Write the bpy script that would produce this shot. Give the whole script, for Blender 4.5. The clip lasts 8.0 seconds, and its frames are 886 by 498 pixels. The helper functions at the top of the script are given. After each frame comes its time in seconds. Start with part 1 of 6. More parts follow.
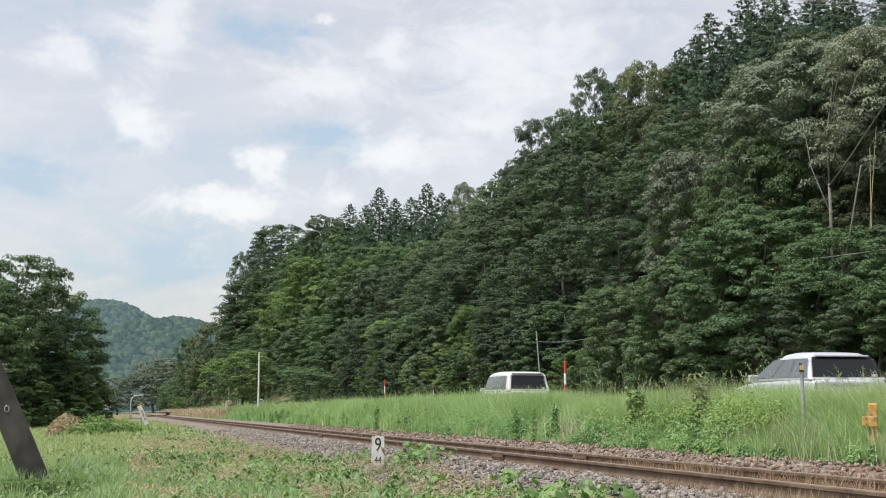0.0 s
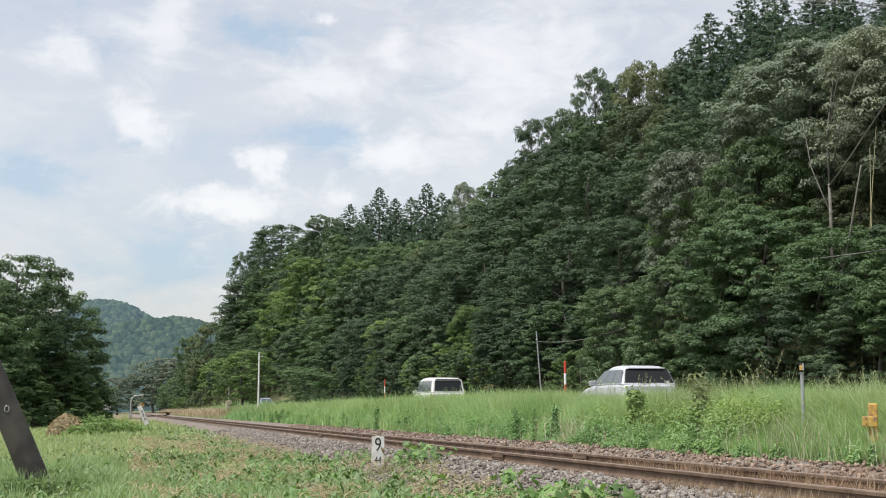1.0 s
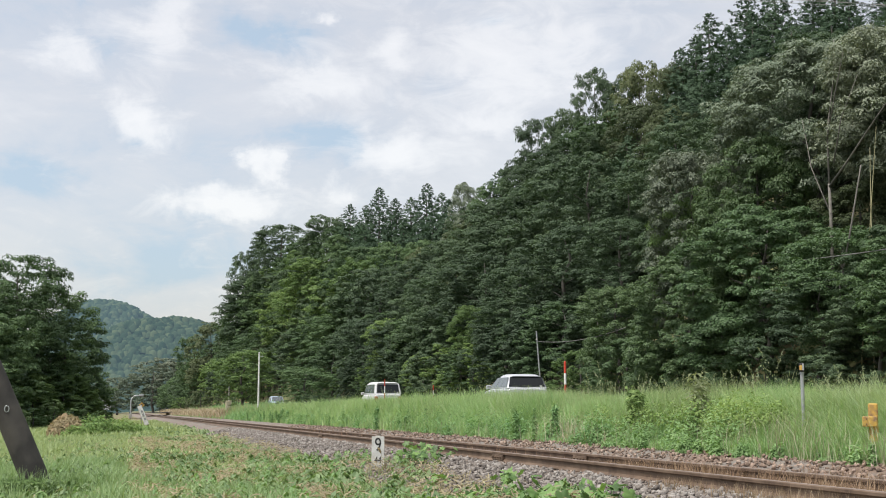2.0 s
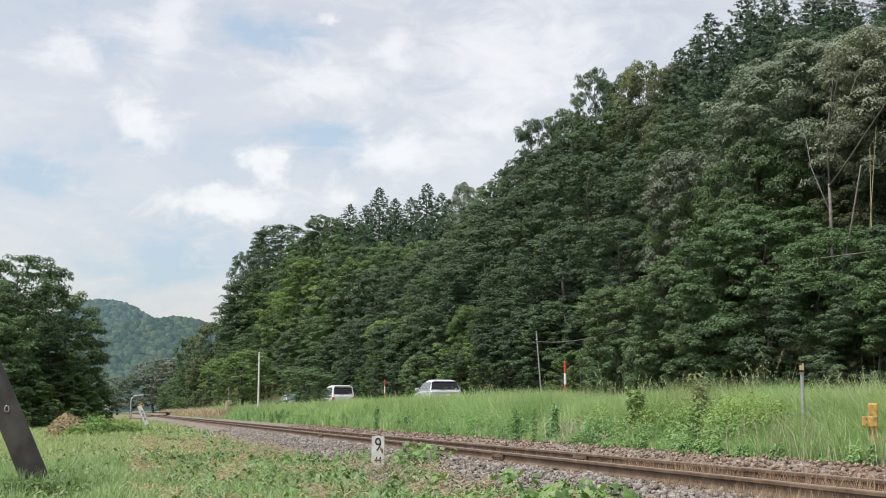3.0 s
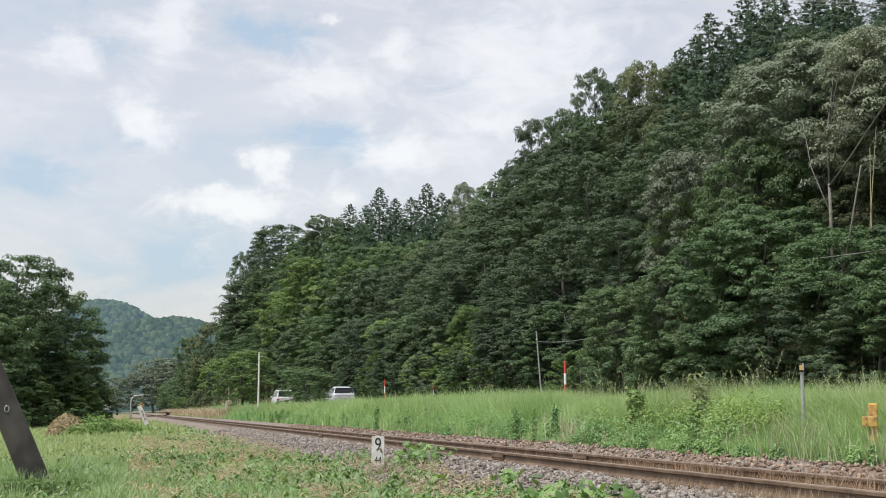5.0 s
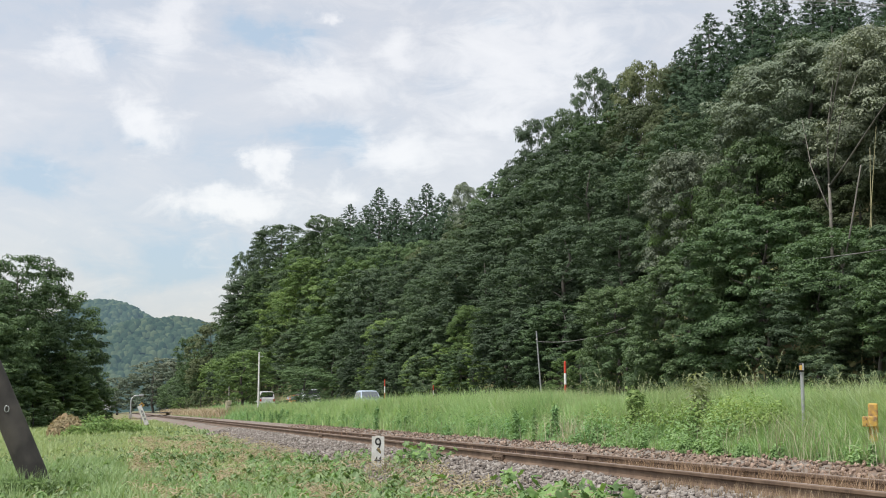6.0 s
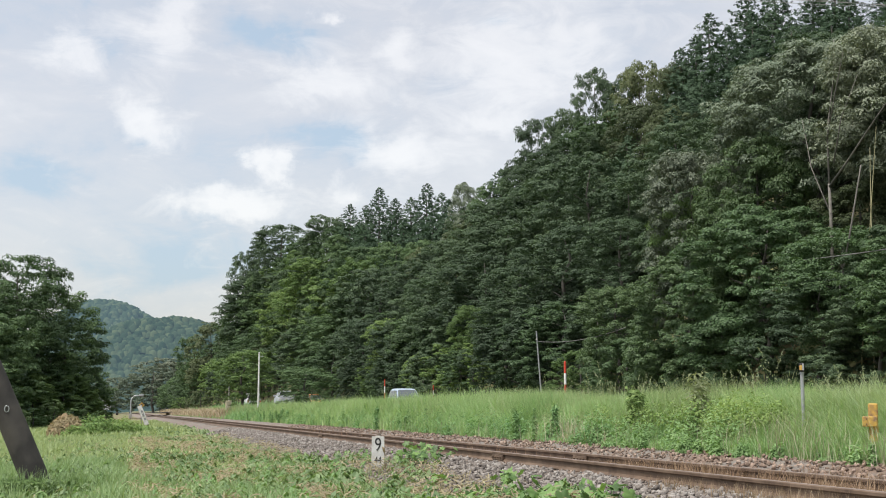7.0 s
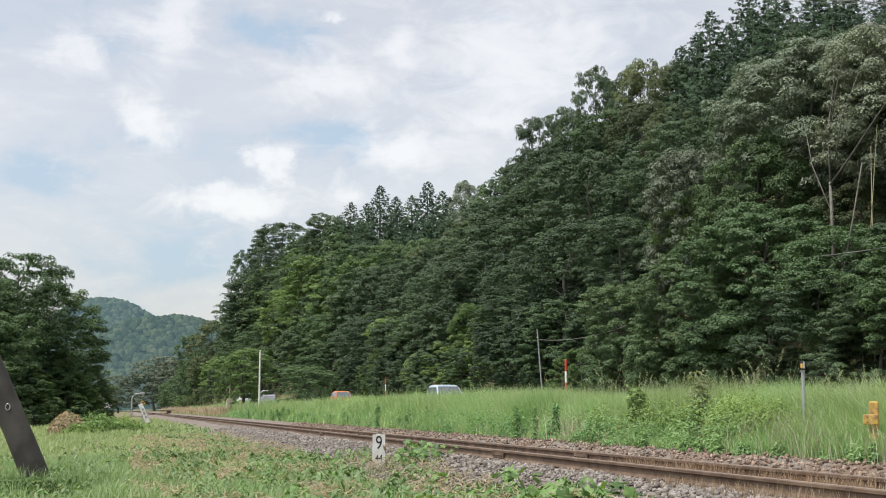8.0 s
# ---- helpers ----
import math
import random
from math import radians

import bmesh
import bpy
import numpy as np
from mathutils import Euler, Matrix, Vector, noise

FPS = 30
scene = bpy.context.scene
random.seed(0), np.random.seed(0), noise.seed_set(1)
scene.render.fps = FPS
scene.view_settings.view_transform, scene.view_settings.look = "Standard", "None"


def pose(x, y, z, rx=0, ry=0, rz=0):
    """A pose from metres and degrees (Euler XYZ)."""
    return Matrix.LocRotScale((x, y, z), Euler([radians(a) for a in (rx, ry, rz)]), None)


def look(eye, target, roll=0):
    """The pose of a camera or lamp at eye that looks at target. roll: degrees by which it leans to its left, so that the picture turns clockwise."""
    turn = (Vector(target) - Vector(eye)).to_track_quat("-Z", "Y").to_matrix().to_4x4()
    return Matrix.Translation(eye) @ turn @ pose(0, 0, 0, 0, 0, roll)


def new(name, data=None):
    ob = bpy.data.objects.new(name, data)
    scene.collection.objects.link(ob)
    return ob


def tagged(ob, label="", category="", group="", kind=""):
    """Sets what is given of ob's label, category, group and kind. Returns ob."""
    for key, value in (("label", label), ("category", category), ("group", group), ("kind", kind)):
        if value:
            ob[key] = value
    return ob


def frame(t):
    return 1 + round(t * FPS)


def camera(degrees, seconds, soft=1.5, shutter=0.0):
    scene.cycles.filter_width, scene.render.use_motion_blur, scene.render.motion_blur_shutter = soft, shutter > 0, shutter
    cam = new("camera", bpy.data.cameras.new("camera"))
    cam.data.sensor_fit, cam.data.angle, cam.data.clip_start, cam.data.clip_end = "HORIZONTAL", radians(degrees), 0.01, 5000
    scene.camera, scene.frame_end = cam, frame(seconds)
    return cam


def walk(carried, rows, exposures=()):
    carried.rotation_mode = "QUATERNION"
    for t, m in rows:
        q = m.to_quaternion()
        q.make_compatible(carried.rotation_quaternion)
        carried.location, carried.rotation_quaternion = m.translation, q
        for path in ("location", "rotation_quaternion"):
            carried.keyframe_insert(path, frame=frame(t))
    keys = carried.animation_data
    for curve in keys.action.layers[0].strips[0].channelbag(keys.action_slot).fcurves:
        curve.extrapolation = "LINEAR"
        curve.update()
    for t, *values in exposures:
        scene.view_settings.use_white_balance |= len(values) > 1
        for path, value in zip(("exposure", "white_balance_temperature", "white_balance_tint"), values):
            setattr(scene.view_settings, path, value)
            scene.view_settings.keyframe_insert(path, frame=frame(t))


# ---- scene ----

# World axes: y runs along the railway, x to its right, z = 0 at the rail tops.
EYE_Z = 0.66
PITCH, YAW = 7.589, 15.043


def cam_pose(dp=0.0, dy=0.0):
    return pose(0, 0, EYE_Z, 90 + PITCH + dp, 0, -(YAW + dy))


cam = camera(40, 8.0, soft=1.0, shutter=0.3)
walk(cam, [(0.0, cam_pose()), (4.0, cam_pose()), (7.2, cam_pose()), (7.5, cam_pose(-0.01, 0.0)),
           (7.8, cam_pose(-0.055, -0.025)), (8.0, cam_pose(-0.088, -0.04))])
scene.view_settings.exposure = 0.0

# ---- world and sun ----
SUN_EL, SUN_AZ = 64.0, -108.0      # degrees; azimuth from +y towards +x
world = bpy.data.worlds.new("world")
scene.world = world
world.use_nodes = True
wn = world.node_tree.nodes
sky = wn.new("ShaderNodeTexSky")
sky.sky_type = "NISHITA"
sky.sun_disc = False
sky.sun_elevation = radians(SUN_EL)
sky.sun_rotation = radians(SUN_AZ)
sky.dust_density = 3.0
world.node_tree.links.new(sky.outputs["Color"], wn["Background"].inputs["Color"])
wn["Background"].inputs["Strength"].default_value = 0.076
sun = new("sun", bpy.data.lights.new("sun", "SUN"))
sun.data.energy = 4.75
sun.data.angle = radians(22)
sun.data.color = (1.0, 0.95, 0.87)
sd = Vector((math.sin(radians(SUN_AZ)) * math.cos(radians(SUN_EL)), math.cos(radians(SUN_AZ)) * math.cos(radians(SUN_EL)), math.sin(radians(SUN_EL))))
sun.matrix_world = look(sd * 200, (0, 0, 0))


# ---- materials ----
def nodes_of(name):
    m = bpy.data.materials.new(name)
    m.use_nodes = True
    nt = m.node_tree
    return m, nt, nt.nodes, nt.links, nt.nodes["Principled BSDF"]


def ramp(nt, fac, stops):
    r = nt.nodes.new("ShaderNodeValToRGB")
    el = r.color_ramp.elements
    while len(el) < len(stops):
        el.new(0.5)
    for e, (p, c) in zip(el, stops):
        e.position, e.color = p, (*c, 1)
    nt.links.new(fac, r.inputs["Fac"])
    return r.outputs["Color"]


def mixc(nt, a, b, fac, mode="MIX"):
    n = nt.nodes.new("ShaderNodeMix")
    n.data_type, n.blend_type = "RGBA", mode
    for sock, v in ((n.inputs[0], fac), (n.inputs[6], a), (n.inputs[7], b)):
        if isinstance(v, bpy.types.NodeSocket):
            nt.links.new(v, sock)
        elif isinstance(v, tuple):
            sock.default_value = (*v, 1)
        else:
            sock.default_value = v
    return n.outputs[2]


def math_node(nt, op, a, b=0.0, c=0.0, clamp=False):
    n = nt.nodes.new("ShaderNodeMath")
    n.operation, n.use_clamp = op, clamp
    for sock, v in zip(n.inputs, (a, b, c)):
        if isinstance(v, bpy.types.NodeSocket):
            nt.links.new(v, sock)
        else:
            sock.default_value = v
    return n.outputs[0]


def tex(nt, scale, detail=5.0, rough=0.55, vec=None, distort=0.0):
    n = nt.nodes.new("ShaderNodeTexNoise")
    n.inputs["Scale"].default_value, n.inputs["Detail"].default_value = scale, detail
    n.inputs["Roughness"].default_value, n.inputs["Distortion"].default_value = rough, distort
    if vec is None:
        vec = nt.nodes.new("ShaderNodeTexCoord").outputs["Object"]
    nt.links.new(vec, n.inputs["Vector"])
    return n.outputs["Fac"]


def bump(nt, b, height, strength, dist):
    n = nt.nodes.new("ShaderNodeBump")
    n.inputs["Strength"].default_value, n.inputs["Distance"].default_value = strength, dist
    nt.links.new(height, n.inputs["Height"])
    nt.links.new(n.outputs["Normal"], b.inputs["Normal"])


def surface(name, dark, light, scale=8.0, fine=60.0, rough=0.7, metal=0.0, relief=0.3, depth=0.01, stain=None, stain_scale=1.0, per_object=0.0, coat=0.0):
    """A surface with coarse and fine variation, an optional stain colour and relief."""
    m, nt, ns, ln, b = nodes_of(name)
    a = tex(nt, scale)
    f = tex(nt, fine, 3.0)
    v = math_node(nt, "ADD", math_node(nt, "MULTIPLY", a, 0.65), math_node(nt, "MULTIPLY", f, 0.35))
    col = ramp(nt, v, [(0.3, dark), (0.68, light)])
    if stain:
        st = tex(nt, stain_scale, 4.0)
        k = ramp(nt, st, [(0.47, (0, 0, 0)), (0.66, (1, 1, 1))])
        col = mixc(nt, col, stain, k)
    if per_object:
        oi = ns.new("ShaderNodeObjectInfo")
        val = math_node(nt, "MULTIPLY_ADD", oi.outputs["Random"], per_object, 1 - per_object / 2)
        comb = ns.new("ShaderNodeCombineColor")
        for i in range(3):
            ln.new(val, comb.inputs[i])
        col = mixc(nt, col, comb.outputs[0], 1.0, "MULTIPLY")
    ln.new(col, b.inputs["Base Color"])
    ln.new(math_node(nt, "MULTIPLY_ADD", f, 0.25, rough - 0.12, clamp=True), b.inputs["Roughness"])
    b.inputs["Metallic"].default_value = metal
    b.inputs["Coat Weight"].default_value = coat
    if relief:
        bump(nt, b, v, relief, depth)
    return m


def leafy(name, dark, mid, light, trans=0.25, rough=0.68, spread=0.12):
    """Leaves: every leaf takes its own shade, every plant its own tint."""
    m, nt, ns, ln, b = nodes_of(name)
    geo = ns.new("ShaderNodeNewGeometry")
    oi = ns.new("ShaderNodeObjectInfo")
    patch = tex(nt, 0.45, 3.0)
    v = math_node(nt, "ADD", math_node(nt, "MULTIPLY", geo.outputs["Random Per Island"], 0.42), math_node(nt, "MULTIPLY", patch, 0.7))
    col = ramp(nt, v, [(0.2, dark), (0.55, mid), (0.92, light)])
    val = math_node(nt, "MULTIPLY_ADD", oi.outputs["Random"], spread, 1 - spread / 2)
    comb = ns.new("ShaderNodeCombineColor")
    hue = math_node(nt, "MULTIPLY_ADD", oi.outputs["Random"], 0.16, 0.90)
    ln.new(math_node(nt, "MULTIPLY", val, hue), comb.inputs[0])
    ln.new(val, comb.inputs[1])
    ln.new(val, comb.inputs[2])
    col = mixc(nt, col, comb.outputs[0], 1.0, "MULTIPLY")
    ln.new(col, b.inputs["Base Color"])
    b.inputs["Roughness"].default_value = rough
    tr = ns.new("ShaderNodeBsdfTranslucent")
    ln.new(mixc(nt, col, (1.0, 1.0, 0.55), 1.0, "MULTIPLY"), tr.inputs["Color"])
    mx = ns.new("ShaderNodeMixShader")
    mx.inputs[0].default_value = trans
    ln.new(b.outputs[0], mx.inputs[1])
    ln.new(tr.outputs[0], mx.inputs[2])
    ln.new(mx.outputs[0], ns["Material Output"].inputs["Surface"])
    return m


LEAF = {
    "dark": leafy("leaves_dark", (0.028, 0.054, 0.026), (0.054, 0.096, 0.047), (0.113, 0.168, 0.086), spread=0.7),
    "mid": leafy("leaves_mid", (0.038, 0.076, 0.033), (0.073, 0.133, 0.052), (0.147, 0.224, 0.097), spread=0.7),
    "fresh": leafy("leaves_fresh", (0.064, 0.119, 0.035), (0.122, 0.204, 0.058), (0.226, 0.316, 0.113), 0.3, spread=0.6),
    "olive": leafy("leaves_olive", (0.051, 0.073, 0.035), (0.092, 0.123, 0.054), (0.163, 0.193, 0.093), spread=0.7),
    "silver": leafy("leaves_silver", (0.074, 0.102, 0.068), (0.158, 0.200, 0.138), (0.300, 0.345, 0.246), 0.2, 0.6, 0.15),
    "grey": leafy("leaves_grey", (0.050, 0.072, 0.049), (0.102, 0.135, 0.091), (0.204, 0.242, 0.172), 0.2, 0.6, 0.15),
    "shrub": leafy("leaves_shrub", (0.046, 0.084, 0.036), (0.088, 0.150, 0.060), (0.165, 0.240, 0.105), 0.28, 0.6, 0.1),
    "bright": leafy("leaves_bright", (0.040, 0.072, 0.028), (0.074, 0.130, 0.046), (0.148, 0.204, 0.084), 0.25, 0.6, 0.15),
    "conifer": leafy("needles", (0.023, 0.054, 0.026), (0.043, 0.090, 0.044), (0.081, 0.142, 0.069), 0.12, 0.75, 0.3),
}
GRASS = leafy("meadow_grass", (0.19, 0.275, 0.12), (0.32, 0.435, 0.205), (0.48, 0.57, 0.33), 0.35, 0.55)
GRASS_TALL = leafy("roadside_grass", (0.185, 0.32, 0.13), (0.33, 0.51, 0.235), (0.53, 0.68, 0.41), 0.45, 0.6)
PALE_GRASS = leafy("flowering_grass", (0.24, 0.32, 0.14), (0.38, 0.46, 0.24), (0.55, 0.60, 0.38), 0.4, 0.6)
ARCHING = leafy("arching_grass", (0.26, 0.37, 0.19), (0.42, 0.56, 0.33), (0.60, 0.70, 0.48), 0.45, 0.5)
GRASS_DRY = leafy("dry_grass", (0.22, 0.17, 0.09), (0.36, 0.28, 0.16), (0.52, 0.44, 0.28), 0.25, 0.7)
PALE_STRAW = leafy("pale_straw", (0.30, 0.29, 0.19), (0.44, 0.42, 0.30), (0.60, 0.57, 0.44), 0.3, 0.7)
REED = leafy("tan_reeds", (0.30, 0.235, 0.16), (0.44, 0.36, 0.26), (0.58, 0.50, 0.38), 0.25, 0.7)
REDDISH = leafy("reddish_grass", (0.20, 0.12, 0.075), (0.34, 0.225, 0.15), (0.50, 0.37, 0.26), 0.25, 0.7)
CUT = leafy("cut_dry_grass", (0.19, 0.145, 0.09), (0.34, 0.27, 0.175), (0.53, 0.44, 0.30), 0.25, 0.8)
HEAP = leafy("heap_straw", (0.22, 0.175, 0.10), (0.37, 0.29, 0.175), (0.54, 0.44, 0.28), 0.2, 0.8)
WEED_DARK = leafy("mugwort_leaves", (0.105, 0.205, 0.075), (0.175, 0.315, 0.12), (0.285, 0.435, 0.19), 0.4, 0.65)
WEED_BROAD = leafy("broad_leaves", (0.085, 0.155, 0.065), (0.16, 0.255, 0.115), (0.28, 0.37, 0.185), 0.35, 0.6)
VINE = leafy("vine_leaves", (0.115, 0.205, 0.055), (0.195, 0.305, 0.085), (0.31, 0.425, 0.14), 0.4, 0.65)
GREY_WEED = leafy("grey_weed_leaves", (0.14, 0.19, 0.10), (0.225, 0.28, 0.16), (0.34, 0.39, 0.25), 0.5, 0.75, 0.15)
BIG_LEAF = leafy("large_leaves", (0.08, 0.16, 0.05), (0.15, 0.26, 0.08), (0.27, 0.39, 0.14), 0.35, 0.5, 1.0)
LEAF["weed"] = WEED_BROAD
SEED = leafy("seed_heads", (0.20, 0.24, 0.13), (0.32, 0.37, 0.22), (0.46, 0.49, 0.34), 0.3, 0.7)
BARK = surface("bark", (0.035, 0.034, 0.029), (0.105, 0.10, 0.088), 5, 40, 0.9, relief=0.8, depth=0.03)
BARK_PALE = surface("pale_bark", (0.075, 0.072, 0.065), (0.21, 0.20, 0.18), 4, 30, 0.85, relief=0.6, depth=0.02)
BAMBOO = surface("bamboo_stem", (0.25, 0.24, 0.12), (0.42, 0.40, 0.24), 3, 40, 0.5)
SOIL = surface("field_soil", (0.075, 0.085, 0.035), (0.18, 0.19, 0.08), 1.2, 14, 0.95, relief=0.8, depth=0.05, stain=(0.20, 0.15, 0.09), stain_scale=0.5)
ASPHALT = surface("asphalt", (0.04, 0.04, 0.042), (0.07, 0.07, 0.07), 2, 90, 0.85, relief=0.4, depth=0.004)
PAINT_LINE = surface("road_paint", (0.55, 0.55, 0.52), (0.78, 0.78, 0.75), 6, 70, 0.6)
GRAVEL_BED = surface("gravel_bed", (0.095, 0.084, 0.076), (0.25, 0.225, 0.20), 14, 40, 0.95, relief=1.0, depth=0.05, stain=(0.17, 0.12, 0.09), stain_scale=0.8)
RUST = surface("rusty_rail", (0.062, 0.040, 0.027), (0.145, 0.097, 0.066), 7, 70, 0.75, metal=0.1, relief=0.3, depth=0.003, stain=(0.17, 0.12, 0.085), stain_scale=2.5)
RAIL_TOP = surface("worn_rail_top", (0.20, 0.155, 0.13), (0.32, 0.26, 0.23), 8, 60, 0.5, metal=0.4, relief=0.1, depth=0.001)
SLEEPER = surface("weathered_timber", (0.09, 0.07, 0.055), (0.22, 0.18, 0.15), 6, 50, 0.9, relief=0.7, depth=0.01, per_object=0.3)
WHITE = surface("weathered_white_paint", (0.62, 0.63, 0.62), (0.82, 0.83, 0.82), 6, 60, 0.5, relief=0.1, depth=0.002, stain=(0.52, 0.50, 0.46), stain_scale=4)
BLACK = surface("black_paint", (0.015, 0.015, 0.015), (0.035, 0.035, 0.035), 10, 60, 0.5, relief=0)
RED = surface("red_paint", (0.42, 0.035, 0.02), (0.60, 0.07, 0.035), 8, 60, 0.45, relief=0.05, depth=0.002)
YELLOW = surface("faded_yellow_paint", (0.46, 0.28, 0.05), (0.60, 0.39, 0.09), 6, 50, 0.55, relief=0.15, depth=0.003, stain=(0.24, 0.15, 0.08), stain_scale=9)
GALV = surface("galvanised_steel", (0.30, 0.32, 0.33), (0.48, 0.50, 0.52), 10, 70, 0.45, metal=0.5, relief=0.05, depth=0.001)
TARRED = surface("tarred_pole", (0.028, 0.026, 0.026), (0.065, 0.060, 0.058), 3, 60, 0.8, relief=0.4, depth=0.005, stain=(0.09, 0.082, 0.075), stain_scale=1.6)
CONCRETE = surface("concrete", (0.32, 0.31, 0.29), (0.48, 0.47, 0.44), 4, 50, 0.85, relief=0.3, depth=0.004)
CREAM = surface("cream_paint", (0.58, 0.53, 0.40), (0.70, 0.65, 0.52), 5, 40, 0.6)
CABLE = surface("cable", (0.10, 0.10, 0.095), (0.20, 0.20, 0.19), 5, 40, 0.6, relief=0)
STRAW = surface("cut_straw", (0.20, 0.15, 0.085), (0.38, 0.29, 0.175), 3, 25, 0.95, relief=0.9, depth=0.06)


def stones(name, cols):
    m, nt, ns, ln, b = nodes_of(name)
    geo = ns.new("ShaderNodeNewGeometry")
    fine = tex(nt, 45, 4.0)
    v = math_node(nt, "ADD", math_node(nt, "MULTIPLY", geo.outputs["Random Per Island"], 0.85), math_node(nt, "MULTIPLY_ADD", fine, 0.4, -0.12))
    ln.new(ramp(nt, v, cols), b.inputs["Base Color"])
    b.inputs["Roughness"].default_value = 0.9
    bump(nt, b, fine, 0.6, 0.01)
    return m


BALLAST = stones("ballast_stone", [(0.05, (0.085, 0.074, 0.068)), (0.35, (0.165, 0.145, 0.13)), (0.65, (0.225, 0.205, 0.188)), (0.95, (0.32, 0.30, 0.28))])
BALLAST_RUST = stones("rusty_ballast_stone", [(0.05, (0.085, 0.06, 0.048)), (0.4, (0.18, 0.13, 0.10)), (0.7, (0.26, 0.19, 0.148)), (0.95, (0.38, 0.30, 0.25))])


def car_paint(name, col, metal=0.15):
    m, nt, ns, ln, b = nodes_of(name)
    d = tex(nt, 3, 4)
    ln.new(ramp(nt, d, [(0.3, tuple(c * 0.93 for c in col)), (0.7, col)]), b.inputs["Base Color"])
    b.inputs["Metallic"].default_value, b.inputs["Roughness"].default_value = metal, 0.42
    b.inputs["Coat Weight"].default_value = 0.35
    b.inputs["Coat Roughness"].default_value = 0.05
    return m


def plain(name, col, rough=0.4, metal=0.0):
    m, nt, ns, ln, b = nodes_of(name)
    d = tex(nt, 20, 3)
    ln.new(ramp(nt, d, [(0.3, tuple(c * 0.85 for c in col)), (0.7, col)]), b.inputs["Base Color"])
    b.inputs["Roughness"].default_value, b.inputs["Metallic"].default_value = rough, metal
    return m


PAINT_WHITE = car_paint("white_car_paint", (0.66, 0.67, 0.69), 0.0)
PAINT_SILVER = car_paint("pearl_silver_car_paint", (0.54, 0.56, 0.62), 0.2)
PAINT_BLUE = car_paint("pale_blue_car_paint", (0.42, 0.52, 0.64), 0.1)
PAINT_ORANGE = car_paint("orange_car_paint", (0.62, 0.20, 0.06), 0.0)
GLASS = plain("dark_car_glass", (0.012, 0.014, 0.016), 0.08)
# grey-blue base puts part of the sky's reflection into the glass colour
GLASS_SIDE = plain("tinted_sky_grey_glass", (0.10, 0.118, 0.13), 0.08)
GLASS.node_tree.nodes["Principled BSDF"].inputs["Specular IOR Level"].default_value = 0.35
GLASS_SIDE.node_tree.nodes["Principled BSDF"].inputs["Specular IOR Level"].default_value = 0.9
TYRE = plain("tyre_rubber", (0.02, 0.02, 0.02), 0.85)
ALLOY = plain("alloy_wheel", (0.5, 0.5, 0.52), 0.35, 0.8)
LAMP_RED = plain("red_lamp_lens", (0.45, 0.04, 0.02), 0.2)
LAMP_CLEAR = plain("clear_lamp_lens", (0.75, 0.75, 0.74), 0.15)
LAMP_AMBER = plain("amber_lamp_lens", (0.75, 0.25, 0.03), 0.2)
TRIM = plain("black_trim", (0.02, 0.02, 0.022), 0.5)
BAR_GREY = plain("grey_marking", (0.30, 0.31, 0.33), 0.5)


# ---- mesh helpers ----
def thing(name, label, category, group="", kind="", at=(0, 0, 0), rz=0.0):
    ob = new(name)
    ob.empty_display_size = 0.2
    ob.matrix_world = pose(*at, 0, 0, rz)
    return tagged(ob, label, category, group, kind)


def to_mesh(bm, name, material, smooth=False):
    me = bpy.data.meshes.new(name)
    bm.normal_update()
    bm.to_mesh(me)
    bm.free()
    me.materials.append(material)
    if smooth:
        me.shade_smooth()
    return me


def part(name, bm, material, parent, label="", smooth=False):
    ob = new(name, to_mesh(bm, name, material, smooth))
    ob.parent = parent
    return tagged(ob, label)


def raw_mesh(name, verts, faces_flat, corners, material):
    """A mesh from numpy arrays: verts (n, 3), faces of `corners` corners each."""
    me = bpy.data.meshes.new(name)
    nf = len(faces_flat) // corners
    me.vertices.add(len(verts))
    me.vertices.foreach_set("co", np.ascontiguousarray(verts, dtype=np.float32).ravel())
    me.loops.add(len(faces_flat))
    me.loops.foreach_set("vertex_index", np.ascontiguousarray(faces_flat, dtype=np.int32))
    me.polygons.add(nf)
    me.polygons.foreach_set("loop_start", np.arange(nf, dtype=np.int32) * corners)
    me.update(calc_edges=True)
    me.validate()
    me.materials.append(material)
    return me


def box(bm, sx, sy, sz, at=(0, 0, 0), bevel=0.0, m=None):
    r = bmesh.ops.create_cube(bm, size=1.0)
    vs = r["verts"]
    bmesh.ops.scale(bm, vec=(sx, sy, sz), verts=vs)
    if bevel:
        es = list({e for v in vs for e in v.link_edges})
        r2 = bmesh.ops.bevel(bm, geom=es, offset=bevel, segments=2, affect="EDGES", profile=0.6)
        vs = list({v for f in r2["faces"] for v in f.verts} | {v for v in vs if v.is_valid})
    if m is not None:
        bmesh.ops.transform(bm, matrix=m, verts=vs)
    bmesh.ops.translate(bm, vec=at, verts=vs)
    return bm


